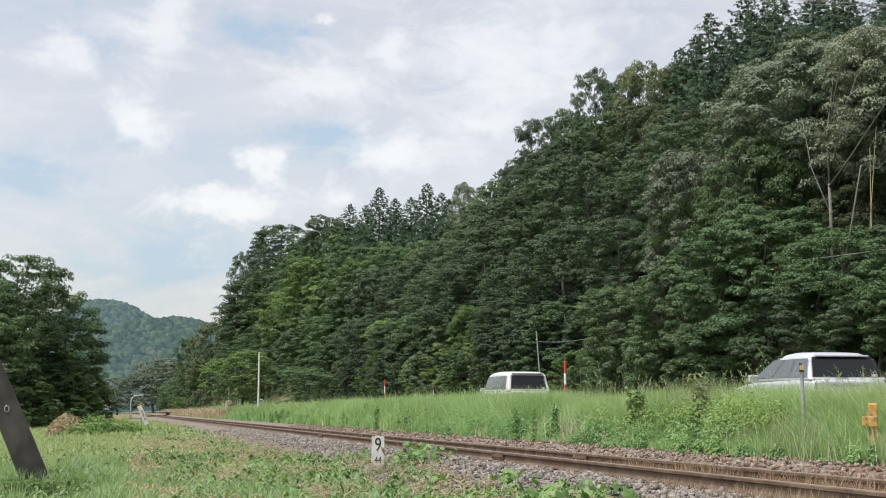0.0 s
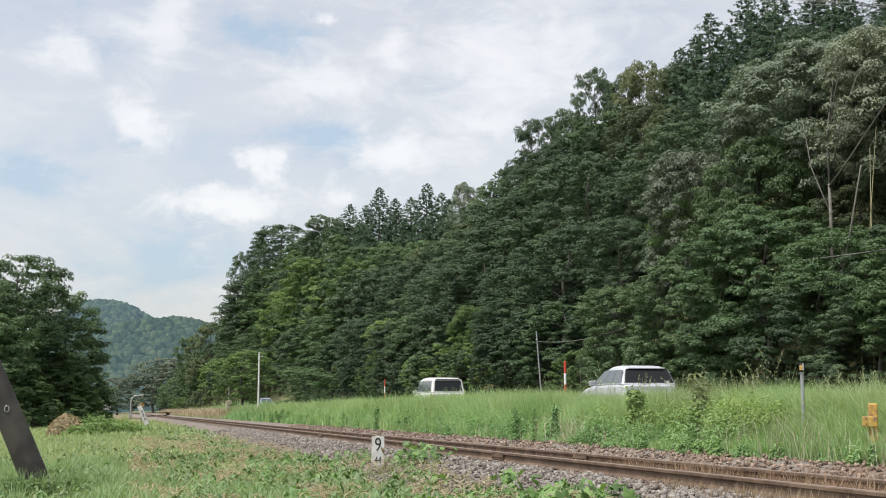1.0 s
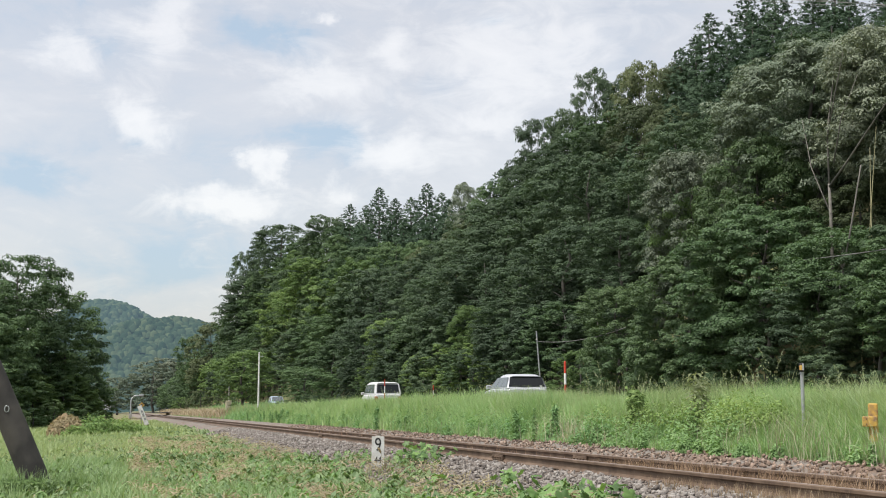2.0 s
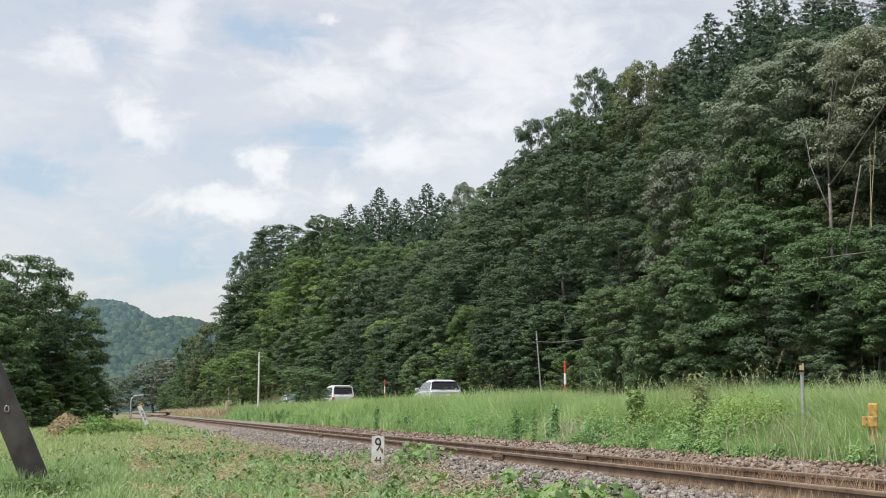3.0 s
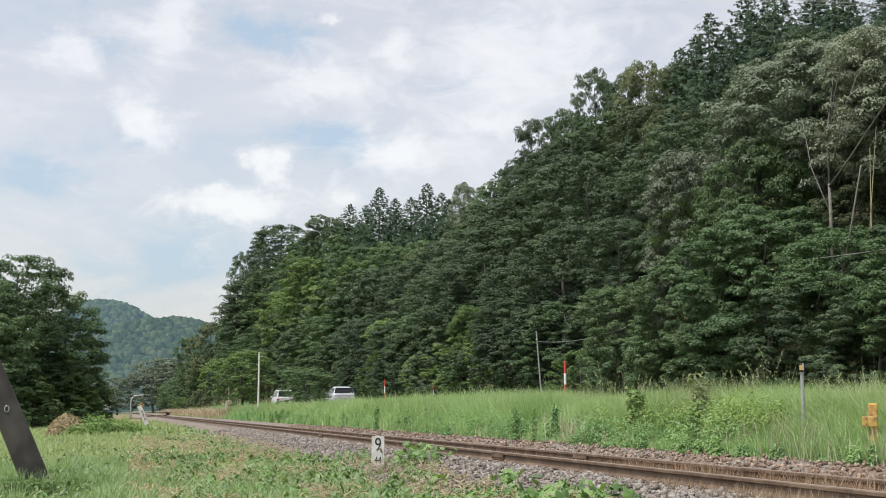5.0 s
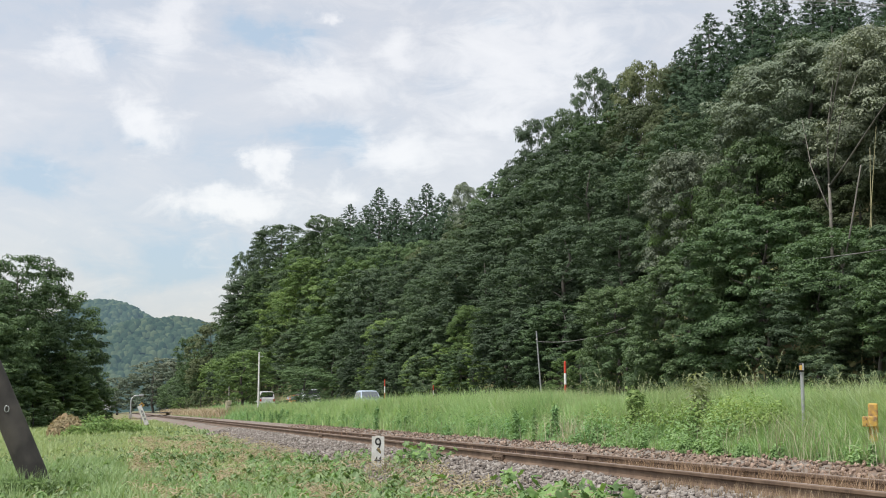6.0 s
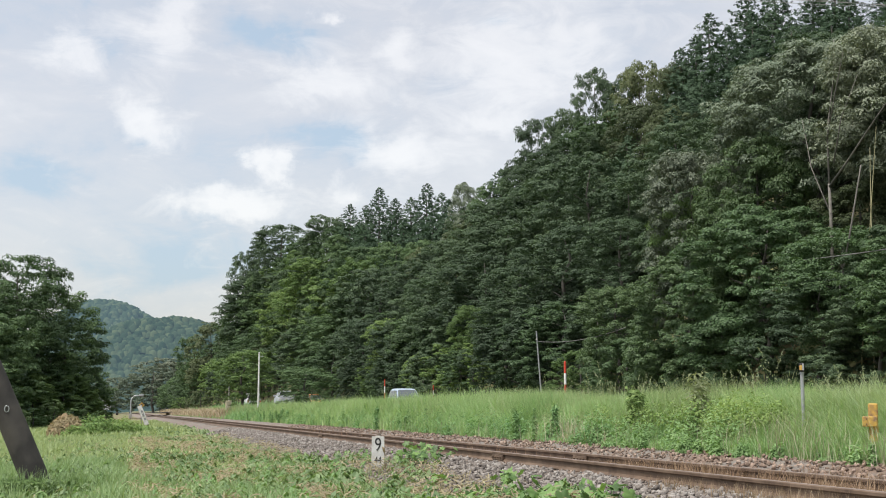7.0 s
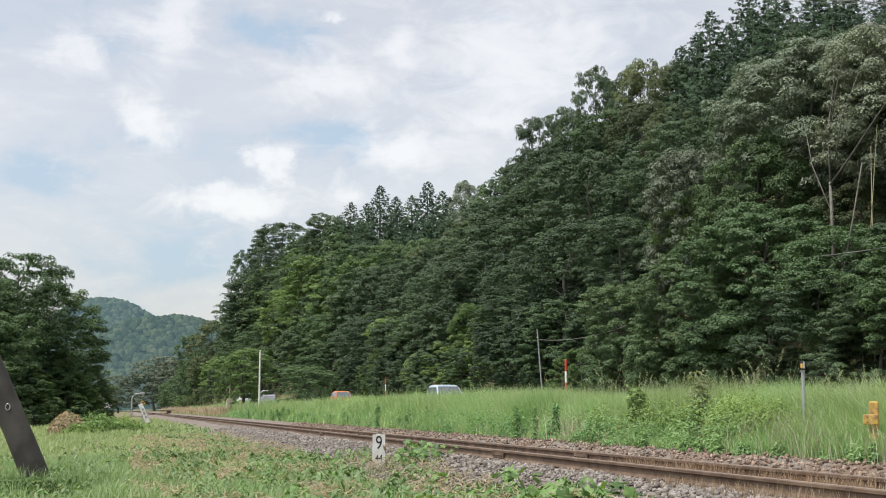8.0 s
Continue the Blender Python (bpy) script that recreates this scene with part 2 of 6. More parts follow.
def tube(bm, pts, radii, sides=8):
    """A tapered tube through points."""
    rings = []
    n = len(pts)
    for i, p in enumerate(pts):
        p = Vector(p)
        d = (Vector(pts[min(i + 1, n - 1)]) - Vector(pts[max(i - 1, 0)])).normalized()
        a = d.orthogonal().normalized()
        if abs(d.z) > 0.5:
            a = (Vector((1, 0, 0)) - d * d.x).normalized()
        c = d.cross(a)
        rings.append([bm.verts.new(p + (a * math.cos(2 * math.pi * k / sides) + c * math.sin(2 * math.pi * k / sides)) * radii[i]) for k in range(sides)])
    for r0, r1 in zip(rings, rings[1:]):
        for k in range(sides):
            bm.faces.new((r0[k], r0[(k + 1) % sides], r1[(k + 1) % sides], r1[k]))
    bm.faces.new(list(reversed(rings[0])))
    bm.faces.new(rings[-1])
    return bm


def rod(p0, p1, r0, r1=None, sides=10):
    return tube(bmesh.new(), [p0, p1], [r0, r0 if r1 is None else r1], sides)


# ---- terrain ----
def road_z(y):
    return np.interp(y, [-200, 0, 20, 33, 56, 80, 132, 150, 240, 500], [-0.6, -0.17, -0.02, 0.15, 0.37, 0.58, 0.92, 0.9, 0.02, 0.0])


def bend(y):
    """How far the road swings towards the railway."""
    return 0.8 - 6.0 * np.exp(-np.maximum(y, 10.0) / 30.0)


def foot_x(y):
    return np.interp(y, [-300, 155, 215, 300, 520], [21.6, 21.6, 17.8, 12.0, 9.0])


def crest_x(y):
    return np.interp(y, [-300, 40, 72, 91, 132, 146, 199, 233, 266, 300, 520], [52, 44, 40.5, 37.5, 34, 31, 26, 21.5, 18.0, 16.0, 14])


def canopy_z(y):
    """Height of the tree tops along the hill crest, fitted to the skyline in the camera's view."""
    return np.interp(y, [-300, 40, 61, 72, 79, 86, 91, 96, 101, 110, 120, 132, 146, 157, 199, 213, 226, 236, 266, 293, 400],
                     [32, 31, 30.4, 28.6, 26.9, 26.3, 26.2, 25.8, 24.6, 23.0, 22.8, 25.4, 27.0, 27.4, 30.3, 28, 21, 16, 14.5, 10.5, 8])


PROFILE_X = [-400, -30, -12, -5, 0, 3.0, 4.3, 5.0, 5.6, 7.4, 7.75, 8.2, 8.9, 9.6, 13.3]
PROFILE_Z = [-1.3, -1.25, -1.05, -0.85, -0.62, -0.55, -0.53, -0.32, -0.21, -0.21, -0.08, 0.02, 0.06, 0.10, 0.10]


def hill_t(x, y):
    return np.clip((x - foot_x(y) - 0.5) / (crest_x(y) - foot_x(y)), 0, 1.4)


def ground_z(x, y):
    x, y = np.asarray(x, float), np.asarray(y, float)
    z = np.interp(x, PROFILE_X, PROFILE_Z)
    near = np.clip((55 - y) / 35, 0, 1) * np.clip((2.5 - x) / 2.5, 0, 1)
    z = z + near * np.clip(-0.55 - z, 0, 0.5)
    rz = road_z(y) - 0.03
    edge = 12.7 + bend(y)
    k = np.clip((x - edge) / 0.9, 0, 1)
    z = np.where(x > edge, z * (1 - k) + rz * k, z)
    t = hill_t(x, y)
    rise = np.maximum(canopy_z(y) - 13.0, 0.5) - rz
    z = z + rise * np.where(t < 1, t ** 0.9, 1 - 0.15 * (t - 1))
    return z


def build_ground():
    xs = np.unique(np.concatenate([np.array([-3000, -1500, -700, -300, -150, -80, -50, -38]), np.arange(-30, 4, 1.0), np.array(PROFILE_X[6:]), np.array([4.1, 6.6, 10.5, 11.4, 12.4, 13.9, 20.4, 21.0]),
                                     np.arange(21, 62, 1.5), np.array([70, 85, 110, 150, 220, 350, 600, 1200, 3000])]))
    ys = np.concatenate([np.array([-3000, -1200, -500, -200, -100, -60, -30, -15]), np.arange(-8, 60, 1.0), np.arange(60, 330, 3.0), np.array([335, 350, 370, 390, 420, 520, 700, 1000, 1600, 2500, 4000])])
    gx, gy = np.meshgrid(xs, ys)
    gz = ground_z(gx, gy)
    wob = np.array([[noise.noise((a * 0.35, b * 0.35, 0.0)) for a in xs] for b in ys])
    open_land = np.clip((4.4 - gx) / 1.5, 0, 1) + np.clip((gx - 21) / 4, 0, 3)
    gz = gz + wob * 0.13 * open_land
    w, h = len(xs), len(ys)
    idx = np.arange(w * h).reshape(h, w)
    faces = np.stack([idx[:-1, :-1], idx[:-1, 1:], idx[1:, 1:], idx[1:, :-1]], -1).reshape(-1)
    me = raw_mesh("ground", np.stack([gx, gy, gz], -1).reshape(-1, 3), faces, 4, SOIL)
    me.shade_smooth()
    tagged(new("ground", me), "grassy earth of the railway verge and wooded hillside", "ground", kind="structure")


def ribbon(name, line, half, material, label, category, lift, kind="structure", off=0.0):
    """A strip with thickness along a centre line of (x, y, z)."""
    bm = bmesh.new()
    rows = []
    n = len(line)
    for i, p in enumerate(line):
        d = (Vector(line[min(i + 1, n - 1)]) - Vector(line[max(i - 1, 0)]))
        d.z = 0
        side = Vector((d.y, -d.x, 0)).normalized()
        c = Vector(p) + side * off
        rows.append([bm.verts.new(c + side * s + Vector((0, 0, dz))) for s, dz in ((-half, lift), (half, lift), (half, lift - 0.06), (-half, lift - 0.06))])
    for a, b in zip(rows, rows[1:]):
        for k in range(4):
            bm.faces.new((a[k], b[k], b[(k + 1) % 4], a[(k + 1) % 4]))
    return tagged(new(name, to_mesh(bm, name, material)), label, category, kind=kind)


def road_line():
    pts = [(16.9 + float(bend(y)), y, float(road_z(y))) for y in range(-200, 161, 5)]
    for k in range(1, 13):
        a = radians(k * 6)
        pts.append((17.7 - 80 * (1 - math.cos(a)), 160 + 80 * math.sin(a), float(road_z(160 + 80 * math.sin(a)))))
    return pts


def build_road():
    line = road_line()
    ribbon("road", line, 3.2, ASPHALT, "worn grey asphalt country road beside the railway", "road", 0.03)
    for nm, o in (("edge_line", -2.85), ("edge_line", 2.85)):
        ribbon(nm, line, 0.07, PAINT_LINE, "white painted line along the road edge", "road marking", 0.036, off=o)


# ---- railway ----
RAILS = (6.15, 7.217)


def rail_section():
    half = [(0.0, -0.153), (0.064, -0.153), (0.064, -0.143), (0.020, -0.128), (0.008, -0.112), (0.008, -0.052), (0.022, -0.042), (0.033, -0.036), (0.033, -0.010), (0.026, -0.001)]
    return half + [(-x, z) for x, z in reversed(half[1:])]


def rail_bm(y0, y1, shape, x=0.0):
    bm = bmesh.new()
    a = [bm.verts.new((x + sx, y0, sz)) for sx, sz in shape]
    b = [bm.verts.new((x + sx, y1, sz)) for sx, sz in shape]
    n = len(shape)
    for k in range(n):
        bm.faces.new((a[k], a[(k + 1) % n], b[(k + 1) % n], b[k]))
    bm.faces.new(list(reversed(a)))
    bm.faces.new(b)
    bmesh.ops.recalc_face_normals(bm, faces=bm.faces)
    return bm


def build_track():
    track = thing("railway_track", "single railway track with rusty brown steel rails on ballast", "railway track")
    for x in RAILS:
        r = part("rail", rail_bm(-30, 420, rail_section(), x), RUST, track)
        top = [(-0.024, -0.001), (0.024, -0.001), (0.022, 0.002), (-0.022, 0.002)]
        part("running_surface", rail_bm(-30, 420, top, x), RAIL_TOP, r, "worn brown-grey top of the rail")
    joint_y = {RAILS[0]: (19.3, 37.1), RAILS[1]: (18.35, 36.2)}
    for x, ys in joint_y.items():
        for y in ys:
            bm = box(bmesh.new(), 0.03, 0.56, 0.085, (x - 0.032, y, -0.085), 0.006)
            box(bm, 0.03, 0.56, 0.085, (x + 0.032, y, -0.085), 0.006)
            fp = part("fishplate", bm, RUST, track, "bolted rusty fishplate joining two rails")
            for k in (-0.2, -0.07, 0.07, 0.2):
                b2 = bmesh.new()
                tube(b2, [(x - 0.075, y + k, -0.085), (x + 0.075, y + k, -0.085)], [0.017, 0.017], 6)
                part("bolt", b2, RUST, fp)
    proto = None
    for k in range(120):
        y = 5.0 + k * 0.62
        if proto is None:
            proto = part("sleeper", box(bmesh.new(), 2.1, 0.21, 0.14, (0, 0, 0), 0.012), SLEEPER, track, "half-buried weathered timber sleeper")
            ob = proto
        else:
            ob = proto.copy()
            scene.collection.objects.link(ob)
        ob.location = (6.683, y, -0.225)


def stone_field(name, label, material, n, box_x, box_y, size, seed, top):
    """Crushed stones as one mesh of small uneven lumps."""
    rg = np.random.default_rng(seed)
    ico = np.array([(-1, -1, -1), (1, -1, -1), (1, 1, -1), (-1, 1, -1), (-0.8, -0.8, 1), (0.8, -0.8, 1), (0.8, 0.8, 1), (-0.8, 0.8, 1)]) * 0.72
    tri = np.array([(0, 2, 1), (0, 3, 2), (4, 5, 6), (4, 6, 7), (0, 1, 5), (0, 5, 4), (1, 2, 6), (1, 6, 5), (2, 3, 7), (2, 7, 6), (3, 0, 4), (3, 4, 7)])
    x = rg.uniform(*box_x, n)
    y = box_y[0] + (box_y[1] - box_y[0]) * rg.uniform(0, 1, n) ** 1.6
    keep = np.ones(n, bool)
    for rx in RAILS:
        keep &= np.abs(x - rx) > 0.085
    x, y = x[keep], y[keep]
    n = len(x)
    sz = rg.uniform(*size, n)
    z = top(x, y) + rg.uniform(-0.012, 0.03, n)
    v = ico[None] * (1 + rg.uniform(-0.65, 0.35, (n, 8, 1)))
    v = v * rg.uniform(0.5, 1.45, (n, 1, 3)) * sz[:, None, None]
    a, b = rg.uniform(0, 6.283, n), rg.uniform(-0.7, 0.7, n)
    ca, sa, cb, sb = np.cos(a)[:, None], np.sin(a)[:, None], np.cos(b)[:, None], np.sin(b)[:, None]
    vx, vy, vz = v[..., 0], v[..., 1], v[..., 2] * 0.8
    vy, vz = vy * cb - vz * sb, vy * sb + vz * cb
    vx, vy = vx * ca - vy * sa, vx * sa + vy * ca
    vv = np.stack([vx + x[:, None], vy + y[:, None], vz + z[:, None]], -1).reshape(-1, 3)
    ff = (tri[None] + 8 * np.arange(n)[:, None, None]).reshape(-1)
    tagged(new(name, raw_mesh(name, vv, ff, 3, material)), label, "ballast", kind="stuff")


def build_ballast():
    bed = bmesh.new()
    prof = [(4.2, -0.54), (5.0, -0.30), (5.65, -0.178), (7.35, -0.178), (7.7, -0.05), (8.2, 0.045), (8.9, 0.085), (9.3, 0.09)]
    rows = []
    for y in (-40, 40, 120, 420):
        rows.append([bed.verts.new((x, y, z)) for x, z in prof] + [bed.verts.new((x, y, z - 0.1)) for x, z in reversed(prof)])
    for a, b in zip(rows, rows[1:]):
        for k in range(len(a)):
            j = (k + 1) % len(a)
            bed.faces.new((a[k], a[j], b[j], b[k]))
    bmesh.ops.recalc_face_normals(bed, faces=bed.faces)
    tagged(new("ballast_bed", to_mesh(bed, "ballast_bed", GRAVEL_BED)), "grey and rust-stained crushed stone track bed", "track bed", kind="structure")

    def top(x, y):
        return np.interp(x, [p[0] for p in prof], [p[1] for p in prof])
    stone_field("ballast_stones", "loose grey crushed stones beside the rail", BALLAST, 22000, (4.3, 6.1), (8, 62), (0.019, 0.045), 3, top)
    stone_field("ballast_stones", "rust-brown crushed stones between and behind the rails", BALLAST_RUST, 20000, (5.9, 9.0), (8, 56), (0.015, 0.036), 4, top)


# ---- leaves and grass ----
def leaf_mesh(name, pos, nrm, axis, size, wide, material, small=False):
    """Folded rhombic leaves at pos, facing nrm, pointing along axis. small: plain pointed leaves for distant crowns."""
    n = len(pos)
    axis = axis - nrm * np.sum(axis * nrm, 1, keepdims=True)
    axis /= np.linalg.norm(axis, axis=1, keepdims=True) + 1e-9
    side = np.cross(nrm, axis)
    s = size[:, None]
    if small:
        v = np.stack([pos - axis * s * 0.4 + side * s * wide * 0.55, pos - axis * s * 0.4 - side * s * wide * 0.55, pos + axis * s * 0.6], 1).reshape(-1, 3)
        return raw_mesh(name, v, np.arange(3 * n), 3, material)
    base = pos - axis * s * 0.5
    tip = pos + axis * s * 0.5 - nrm * s * 0.12
    mid = pos - axis * s * 0.04 + nrm * s * 0.10
    v = np.stack([base, mid + side * s * wide * 0.5 - nrm * s * 0.1, tip, mid - side * s * wide * 0.5 - nrm * s * 0.1], 1).reshape(-1, 3)
    k = 4 * np.arange(n)[:, None]
    f = (np.array([[0, 1, 2, 0, 2, 3]]) + k).reshape(-1)
    return raw_mesh(name, v, f, 3, material)


def unit(rg, n):
    v = rg.normal(size=(n, 3))
    return v / np.linalg.norm(v, axis=1, keepdims=True)


def crown_mesh(seed, lobes, clumps, per, leaf, material, radius=(1.0, 1.0), low=0.25, wide=0.62):
    """A crown of unit height and radius about 0.34: limbs end in lobes, lobes carry clumps of leaves with gaps between them."""
    rg = np.random.default_rng(seed)
    P, N, A, S = [], [], [], []
    for i in range(lobes):
        t = ((i + rg.uniform(0.2, 0.8)) / lobes) ** 0.9
        h = low + (1 - low) * t
        env = 0.34 * math.sqrt(max(0.06, 1 - ((t - 0.42) / 0.62) ** 2))
        lr = rg.uniform(0.075, 0.165) * (0.8 if t > 0.85 else 1.0)
        ang = i * 2.4 + rg.uniform(-0.6, 0.6)
        rr = max(0.0, env - lr * 0.55) * rg.uniform(0.62, 1.16)
        if t > 0.9:
            rr = env * rg.uniform(0.2, 0.8)
        c = np.array([math.cos(ang) * rr * radius[0], math.sin(ang) * rr * radius[1], min(h, 1 - lr * rg.uniform(0.5, 1.0))])
        out = np.array([math.cos(ang) * 0.75, math.sin(ang) * 0.75, 0.15 + 0.75 * t])
        nc = max(4, int(clumps * (lr / 0.12) ** 1.6))
        dc = unit(rg, nc) + out * 0.7
        dc /= np.linalg.norm(dc, axis=1, keepdims=True)
        cc = c + dc * (lr * rg.uniform(0.55, 1.05, nc))[:, None] * np.array([1.15, 1.15, 0.85])
        cs = rg.uniform(0.020, 0.055, nc)
        pick = np.repeat(np.arange(nc), np.maximum(5, (per * (cs / 0.04) ** 1.9).astype(int)))
        k = len(pick)
        d = unit(rg, k)
        d[:, 2] = np.where(d[:, 2] < -0.25, -d[:, 2], d[:, 2])
        P.append(cc[pick] + d * (cs[pick] * rg.uniform(0.5, 1.0, k) ** 0.5)[:, None] * np.array([1.1, 1.1, 0.7]))
        nn = d * 0.8 + dc[pick] * 0.25 + np.array([0, 0, 0.35]) + unit(rg, k) * 0.5
        N.append(nn / np.linalg.norm(nn, axis=1, keepdims=True))
        A.append(d * 0.7 + np.array([0, 0, -0.3]) + unit(rg, k) * 0.7)
        S.append(leaf * rg.uniform(0.55, 1.35, k))
    P = np.concatenate(P)
    P[:, 2] = np.minimum(P[:, 2], 1.02)
    return leaf_mesh("crown", P, np.concatenate(N), np.concatenate(A), np.concatenate(S), wide, material, True)


def conifer_mesh(seed, branches, per, leaf, material, low=0.12):
    """A pointed crown of unit height: whorls of branches thick with upturned sprays of needles."""
    rg = np.random.default_rng(seed)
    P, N, A, S = [], [], [], []
    for i in range(branches):
        t = ((i + rg.uniform(0, 1)) / branches) ** 0.75
        h = low + (0.985 - low) * t
        ln = (0.34 * (1 - t) ** 0.55 + 0.004) * rg.uniform(0.6, 1.15)
        a = i * 2.4 + rg.uniform(-0.5, 0.5)
        k = max(14, int(per * (0.3 + 1.1 * (1 - t))))
        out = np.array([math.cos(a), math.sin(a), 0.0])
        acr = np.array([-math.sin(a), math.cos(a), 0.0])
        nspray = max(3, k // 12)
        sq = rg.uniform(0.2, 1.0, nspray) ** 0.7
        ss = rg.normal(0, 0.22, nspray) * ln * (1.15 - sq * 0.7)
        pick = rg.integers(0, nspray, k)
        q = sq[pick] + rg.normal(0, 0.05, k)
        side = ss[pick] + rg.normal(0, 0.045, k) * ln
        up = 0.05 * q - 0.045 * q * q * (1 - t) + rg.normal(0, 0.007, k)
        P.append(out * (ln * q)[:, None] + acr * side[:, None] + np.stack([0 * q, 0 * q, np.minimum(h + up * (1.2 - t), 0.995)], -1))
        nn = out * 0.55 + np.array([0, 0, 0.65]) + unit(rg, nspray)[pick] * 0.4 + unit(rg, k) * 0.35
        N.append(nn / np.linalg.norm(nn, axis=1, keepdims=True))
        A.append(out * 0.9 + acr * np.sign(side)[:, None] * 0.4 + np.array([0, 0, 0.25]) + unit(rg, k) * 0.4)
        S.append(leaf * rg.uniform(0.6, 1.35, k) * (1.0 - 0.45 * t))
    return leaf_mesh("crown", np.concatenate(P), np.concatenate(N), np.concatenate(A), np.concatenate(S), 0.36, material, True)


def trunk_mesh(seed, low, shape="round"):
    """Tapered trunk with limbs for a tree of unit height."""
    rg = np.random.default_rng(seed + 100)
    bm = bmesh.new()
    pts, rad = [], []
    for k in range(7):
        t = k / 6
        w = 0.012 if shape == "cone" else 0.03
        pts.append((rg.uniform(-w, w) * (k > 0), rg.uniform(-w, w) * (k > 0), -0.03 + 0.95 * t))
        rad.append(0.021 * (1 - t) ** 0.8 + 0.003 + (0.008 if k == 0 else 0))
    tube(bm, pts, rad, 8)
    for i in range(9 if shape != "cone" else 4):
        t = low + (0.85 - low) * i / 9
        j = t * 6 / 0.98
        p0 = Vector(pts[int(j)]).lerp(Vector(pts[min(6, int(j) + 1)]), j - int(j))
        a = i * 2.4 + rg.uniform(-0.4, 0.4)
        ln = 0.22 * (1.1 - t * 0.7)
        p1 = p0 + Vector((math.cos(a) * ln * 0.5, math.sin(a) * ln * 0.5, ln * 0.35))
        p2 = p0 + Vector((math.cos(a) * ln, math.sin(a) * ln, ln * 0.55))
        tube(bm, [p0, p1, p2], [0.009 * (1.2 - t), 0.006 * (1.2 - t), 0.002], 5)
    return to_mesh(bm, "trunk", BARK, True)


CROWNS = {}


def crowns(kind, lod, variant):
    """The shared crown and trunk meshes of a kind of tree."""
    key = (kind, lod, variant)
    if key not in CROWNS:
        lobes, clumps, per, leaf = {"fine": (44, 20, 120, 0.0105), "near": (36, 16, 96, 0.0125), "mid": (32, 14, 64, 0.0155), "far": (24, 11, 44, 0.022)}[lod]
        seed = 17 * variant + {"fine": 4, "near": 1, "mid": 2, "far": 3}[lod] + len(kind) * 31
        if kind == "round":
            CROWNS[key] = (crown_mesh(seed, lobes, clumps, per, leaf, LEAF["mid"], low=0.22), trunk_mesh(seed, 0.3))
        elif kind == "open":
            CROWNS[key] = (crown_mesh(seed, lobes, clumps, per, leaf, LEAF["mid"], (1.15, 1.15), low=0.45), trunk_mesh(seed, 0.35))
        elif kind == "cone":
            CROWNS[key] = (conifer_mesh(seed, lobes * 9, {"far": 44, "mid": 90, "near": 120}[lod], leaf * 1.7, LEAF["conifer"]), trunk_mesh(seed, 0.3, "cone"))
        else:
            CROWNS[key] = (crown_mesh(seed, int(lobes * 1.1), clumps, per, leaf * 1.3, LEAF["mid"], (1.6, 1.6), low=0.02), trunk_mesh(seed, 0.05))
    return CROWNS[key]


NAMES = {"round": ("broadleaf_tree", "tree"), "open": ("broadleaf_tree", "tree"), "cone": ("conifer_tree", "conifer"), "bush": ("shrub", "shrub")}


def plant(kind, lod, variant, x, y, height, width, leaf, label, group="", turn=0.0, z=None, lean=0.0):
    """One tree or shrub: an empty at its foot with its trunk and crown."""
    name, category = NAMES[kind]
    crown, trunk = crowns(kind, lod, variant)
    ob = new(name)
    ob.matrix_world = pose(x, y, float(ground_z(x, y)) if z is None else z, lean, 0, turn) @ Matrix.Diagonal((width, width, height, 1))
    tagged(ob, label, category, group)
    for nm, me in (("trunk", trunk), ("crown", crown)):
        c = new(nm, me)
        c.parent = ob
        c.material_slots[0].link = "OBJECT"
        c.material_slots[0].material = BARK if nm == "trunk" else LEAF[leaf]
    return ob


TREE_LABEL = {"dark": "dark green broadleaf tree on the wooded hillside", "mid": "green leafy broadleaf tree on the wooded hillside",
              "fresh": "light yellow-green broadleaf tree on the wooded hillside", "olive": "olive-brown tinted broadleaf tree on the wooded hillside",
              "silver": "grey-green broadleaf tree with pale leaf undersides", "conifer": "dark green cedar tree on the hill crest"}


# trees that stand out in the canopy, placed and sized to fit the camera's view: x, y, height, breadth of the crown
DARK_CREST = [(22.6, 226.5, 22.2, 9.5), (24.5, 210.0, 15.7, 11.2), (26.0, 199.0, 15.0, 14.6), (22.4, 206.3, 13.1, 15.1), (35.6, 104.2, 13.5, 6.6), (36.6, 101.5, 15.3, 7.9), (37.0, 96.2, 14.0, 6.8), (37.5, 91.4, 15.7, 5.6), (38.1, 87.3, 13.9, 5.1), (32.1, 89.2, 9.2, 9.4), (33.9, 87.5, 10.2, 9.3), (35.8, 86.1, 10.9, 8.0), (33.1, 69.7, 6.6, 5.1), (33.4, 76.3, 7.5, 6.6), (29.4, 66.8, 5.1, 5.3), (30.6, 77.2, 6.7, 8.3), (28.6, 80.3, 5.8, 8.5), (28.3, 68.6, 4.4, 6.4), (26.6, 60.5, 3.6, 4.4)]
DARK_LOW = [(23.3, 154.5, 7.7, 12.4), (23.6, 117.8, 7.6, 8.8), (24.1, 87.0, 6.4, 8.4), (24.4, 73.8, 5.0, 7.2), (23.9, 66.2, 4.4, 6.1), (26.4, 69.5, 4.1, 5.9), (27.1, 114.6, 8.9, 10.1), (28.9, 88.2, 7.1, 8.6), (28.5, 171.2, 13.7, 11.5)]
